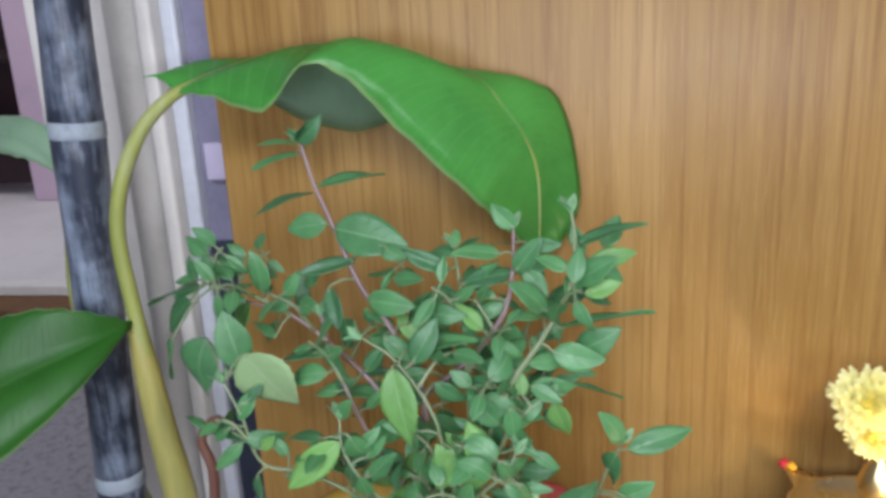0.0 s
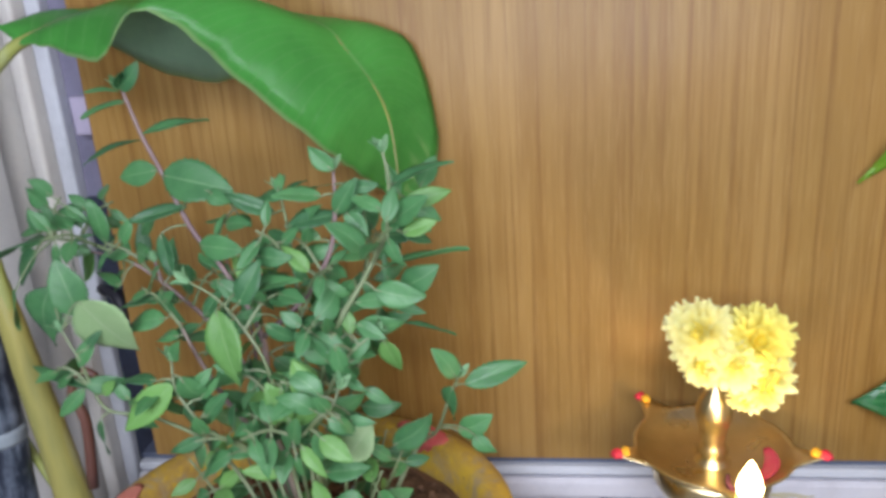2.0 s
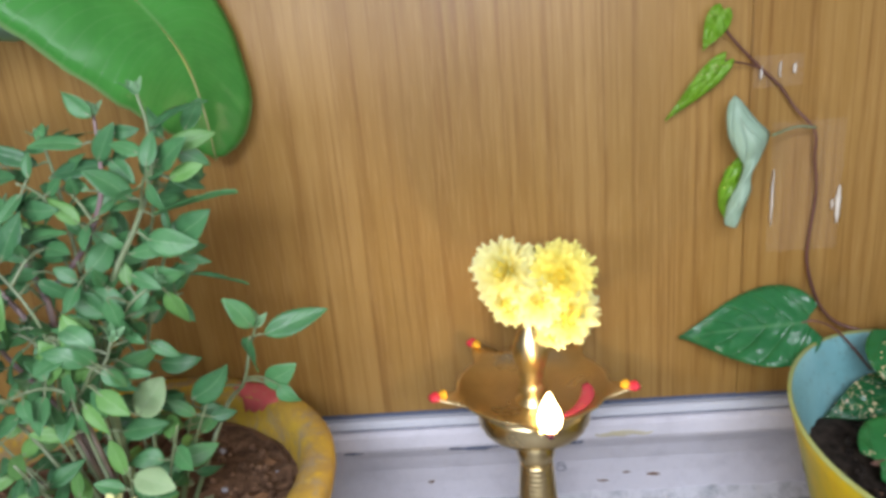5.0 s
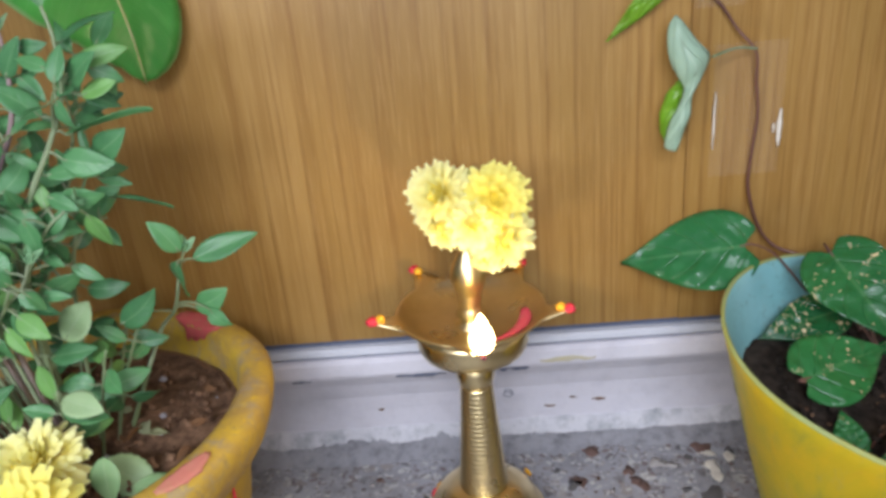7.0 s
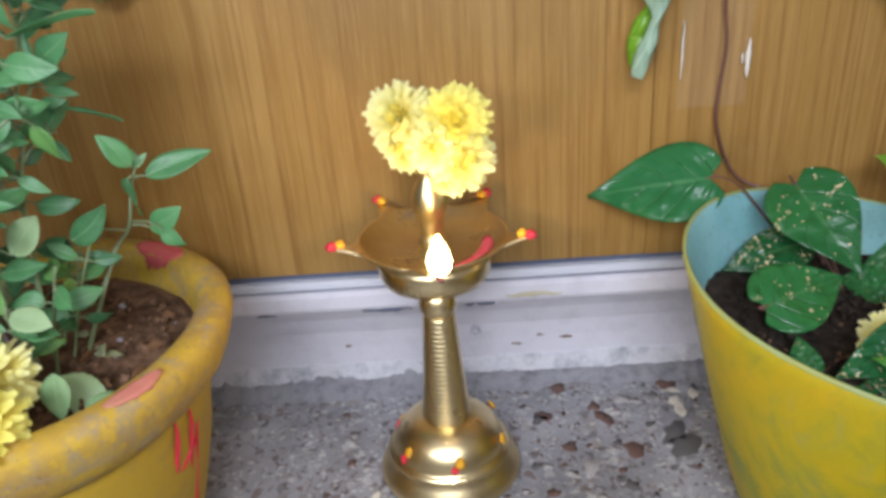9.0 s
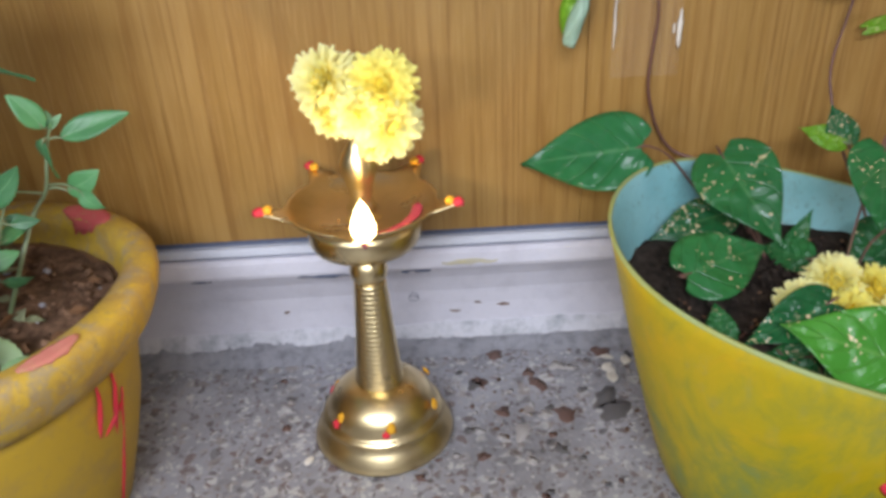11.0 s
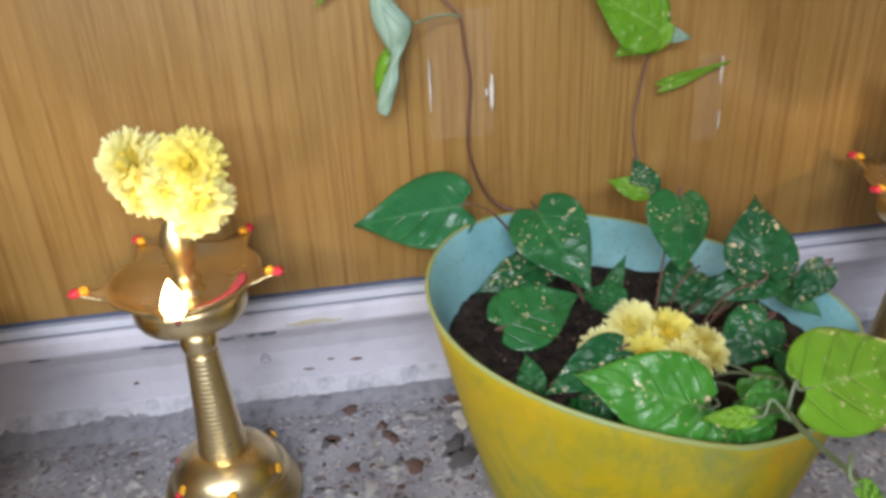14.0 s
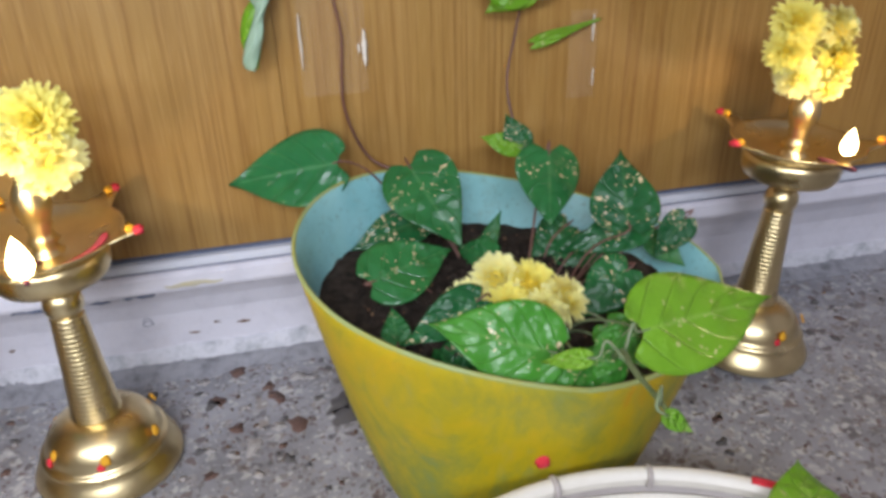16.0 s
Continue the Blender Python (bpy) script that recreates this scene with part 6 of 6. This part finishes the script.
def dish():
    """The ivory rimmed round dish near the camera's last stand."""
    at = (0.590, 0.108, 0.0)
    c = root("dish", at, "round ivory-rimmed dish with a powder smear on the floor", "dish")
    part("shell", lathe([(0.0, 0.0), (0.165, 0.0), (0.175, 0.004), (0.205, 0.06), (0.2185, 0.088), (0.2135, 0.088), (0.2, 0.062), (0.17, 0.009), (0.0, 0.008)], at, 96), STEEL_IN, c)
    part("rim", lathe([(0.2145, 0.0885), (0.2205, 0.089), (0.2245, 0.0925), (0.2245, 0.098), (0.2215, 0.1005), (0.216, 0.1), (0.2135, 0.095)], at, 120), WHITE_PLASTIC, c, "ivory rolled rim")
    part("inner_bead", lathe([(0.2065, 0.079), (0.2095, 0.083), (0.2105, 0.0865), (0.2085, 0.0865), (0.2045, 0.081)], at, 120), WHITE_PLASTIC, c)
    for a, w in ((94, 1.6), (75.5, 1.3)):
        pts = [(at[0] + (0.2185 + 0.0068 * math.cos(k)) * math.cos(radians(a)), at[1] + (0.2185 + 0.0068 * math.cos(k)) * math.sin(radians(a)), 0.0945 + 0.0068 * math.sin(k)) for k in (x * 0.5 - 0.6 for x in range(10))]
        part("rim_wrap", tube(pts, [0.0016 * w], 8), STEEL_IN, c, "grey wrap round the rim")
    rows = []
    for i in range(9):
        a = radians(57 - i * 1.1)
        rows.append([Vector((at[0] + rr * math.cos(a), at[1] + rr * math.sin(a), 0.1012 - 30 * (rr - 0.219) ** 2)) for rr in (0.2155, 0.217, 0.219, 0.221, 0.223)])
    part("powder_dab", sheet(rows, 0.0008), RED_POWDER, c, "red powder smear")


dish()
offering = root("betel_leaf", (0.74, 0.285, 0.10), "fresh green betel leaf laid over the dish rim", "leaf")
part("blade", BETEL_MESHES["young"][0], None, offering, m=leaf_pose((0.715, 0.225, 0.107), (0.752, 0.300, 0.108), (0.0, -0.3, 1), 1.25))


def floor_bits():
    rnd = random.Random(17)
    bm = bmesh.new()
    for k in range(34):
        x, y = rnd.gauss(0.40, 0.05), rnd.gauss(0.56, 0.04)
        s = rnd.choice((0.0008, 0.001, 0.0015, 0.0025))
        bmesh.ops.create_icosphere(bm, subdivisions=1, radius=1.0, matrix=Matrix.Translation((x, y, s * 0.1)) @ Matrix.Rotation(rnd.random() * 6, 4, "Z") @ Matrix.Diagonal((s * 1.5, s, s * 0.12, 1)))
    tagged(part("floor_crumbs", bm, SOIL_BROWN), "scattered brown soil crumbs on the terrazzo floor", "crumbs", kind="stuff")
    petal = leaf_mesh("fallen_petal", WHITE_PLASTIC, "oval", 0.28, 0.3, 0.3, 0, 0.4, 0, 8, 2, 3)
    for x, y, a, l in ((0.452, 0.590, 1.4, 0.022), (0.458, 0.603, 2.2, 0.02), (0.155, 0.50, 1.0, 0.012), (0.446, 0.612, 0.6, 0.016), (0.462, 0.628, 2.6, 0.018), (0.470, 0.618, 1.1, 0.02)):
        ob = part("fallen_petal", petal, None, m=leaf_pose((x, y, 0.003), (x + l * math.cos(a), y + l * math.sin(a), 0.006), (0, 0, 1)))
        tagged(ob, "whitish fallen petal lying on the terrazzo", "petal", "petals on the floor")


floor_bits()


def flake(x, y, z, w, h, seed, mat, name, label, lean=0.0):
    """An uneven patch lying on the face of the threshold."""
    rows = []
    for i in range(11):
        s = i / 10
        k = (0.35 + 0.65 * math.sin(math.pi * s)) * (1 + 0.9 * noise.noise((s * 5, seed, 0)))
        o = 0.6 * h * noise.noise((s * 4, seed, 3))
        rows.append([Vector((x + w * (s - 0.5), y + lean * (j / 4 - 0.5) * h, z + o + (j / 4 - 0.5) * h * k)) for j in range(5)])
    part(name, sheet(rows, 0.0005), mat, sill, label)


for k, (x, z, w, h) in enumerate(((0.170, 0.0985, 0.05, 0.004), (0.262, 0.0995, 0.03, 0.005), (0.225, 0.0975, 0.02, 0.003), (0.05, 0.099, 0.02, 0.003), (0.52, 0.099, 0.03, 0.003))):
    flake(x, 0.6432, z + 0.0155, w, h, 3.1 * k, GAP, "paint_chip", "dark chip in the paint")
flake(0.315, 0.6412, 0.1225, 0.055, 0.005, 9.0, PALE_SMEAR, "turmeric_smear", "faint yellow turmeric smear")
for k, (x, z, w, h) in enumerate(((0.263, 0.062, 0.004, 0.004), (0.352, 0.046, 0.014, 0.003), (0.325, 0.05, 0.008, 0.002), (0.30, 0.04, 0.012, 0.002), (0.12, 0.05, 0.006, 0.003))):
    flake(x, 0.6795 + (0.05 - z) * 0.1, z, w, h, 40 + 2.3 * k, CLAY_IN, "paint_chip", "dark fleck on the paint")

scribble = [(0.2565 + 0.0055 * math.cos(a) * (1 - 0.03 * a), 0.6762, 0.0595 + 0.0042 * math.sin(a) + 0.0006 * a) for a in (0.5 * k for k in range(20))]
part("pencil_mark", tube(scribble, [0.00035], 5), GAP, sill, "small dark scribble on the paint")


def chip_mesh(name, mat, seed, thick=0.0007):
    """A worn stone chip: an uneven flat polygon of unit size."""
    bm = bmesh.new()
    n = 11
    low, top = [], []
    for k in range(n):
        a = 2 * math.pi * k / n
        q = 1 + 0.95 * noise.noise((math.cos(a) * 1.5, math.sin(a) * 1.5, seed))
        low.append(bm.verts.new((q * math.cos(a), q * math.sin(a), 0.0)))
        top.append(bm.verts.new((0.93 * q * math.cos(a), 0.93 * q * math.sin(a), thick)))
    bm.faces.new(top)
    for k in range(n):
        bm.faces.new((low[k], low[(k + 1) % n], top[(k + 1) % n], top[k]))
    return bm


# larger brown, dark and pale chips in the worn floor between the lamp and the bucket
floor_ob = bpy.data.objects["floor"]
CHIP_BROWN = paint_material("brown_stone_chip", (0.145, 0.085, 0.068), (0.08, 0.045, 0.035), 0.5, 90, 0.8)
CHIP_DARK = paint_material("dark_stone_chip", (0.115, 0.108, 0.108), (0.075, 0.07, 0.07), 0.5, 90, 0.8)
CHIP_PALE = paint_material("pale_stone_chip", (0.38, 0.36, 0.35), (0.30, 0.28, 0.27), 0.5, 90, 0.8)
CHIPS = [(0.340, 0.559, 0.0085, "b"), (0.399, 0.550, 0.0130, "b"), (0.382, 0.596, 0.0090, "b"), (0.375, 0.603, 0.0080, "b"), (0.319, 0.606, 0.0100, "b"), (0.314, 0.603, 0.0080, "d"), (0.339, 0.651, 0.0110, "b"), (0.451, 0.645, 0.0120, "b"), (0.372, 0.617, 0.0080, "b"), (0.304, 0.536, 0.0060, "d"), (0.385, 0.505, 0.0080, "d"), (0.402, 0.628, 0.0090, "p"), (0.334, 0.525, 0.0060, "p"), (0.380, 0.551, 0.0080, "p"), (0.353, 0.530, 0.0110, "p"), (0.415, 0.622, 0.0070, "p"), (0.304, 0.642, 0.0060, "p"), (0.441, 0.572, 0.0160, "d"), (0.445, 0.551, 0.0180, "d"), (0.472, 0.661, 0.0100, "d")]
rnd = random.Random(91)
for k in range(270):
    x, y = rnd.uniform(0.08, 1.15), rnd.uniform(0.30, 0.645)
    r0 = rnd.choice((0.0025, 0.003, 0.004, 0.005, 0.0062))
    CHIPS.append((x, y, r0, rnd.choice("bbddppp")))
for k, (x, y, r0, kind) in enumerate(CHIPS):
    mat = {"b": CHIP_BROWN, "d": CHIP_DARK, "p": CHIP_PALE}[kind]
    part("stone_chip", chip_mesh("chip", mat, k * 1.7), mat, floor_ob, m=Matrix.Translation((x, y, 0.00005)) @ Matrix.Rotation(k * 2.1, 4, "Z") @ Matrix.Diagonal((r0, r0 * 0.72, 1, 1)))
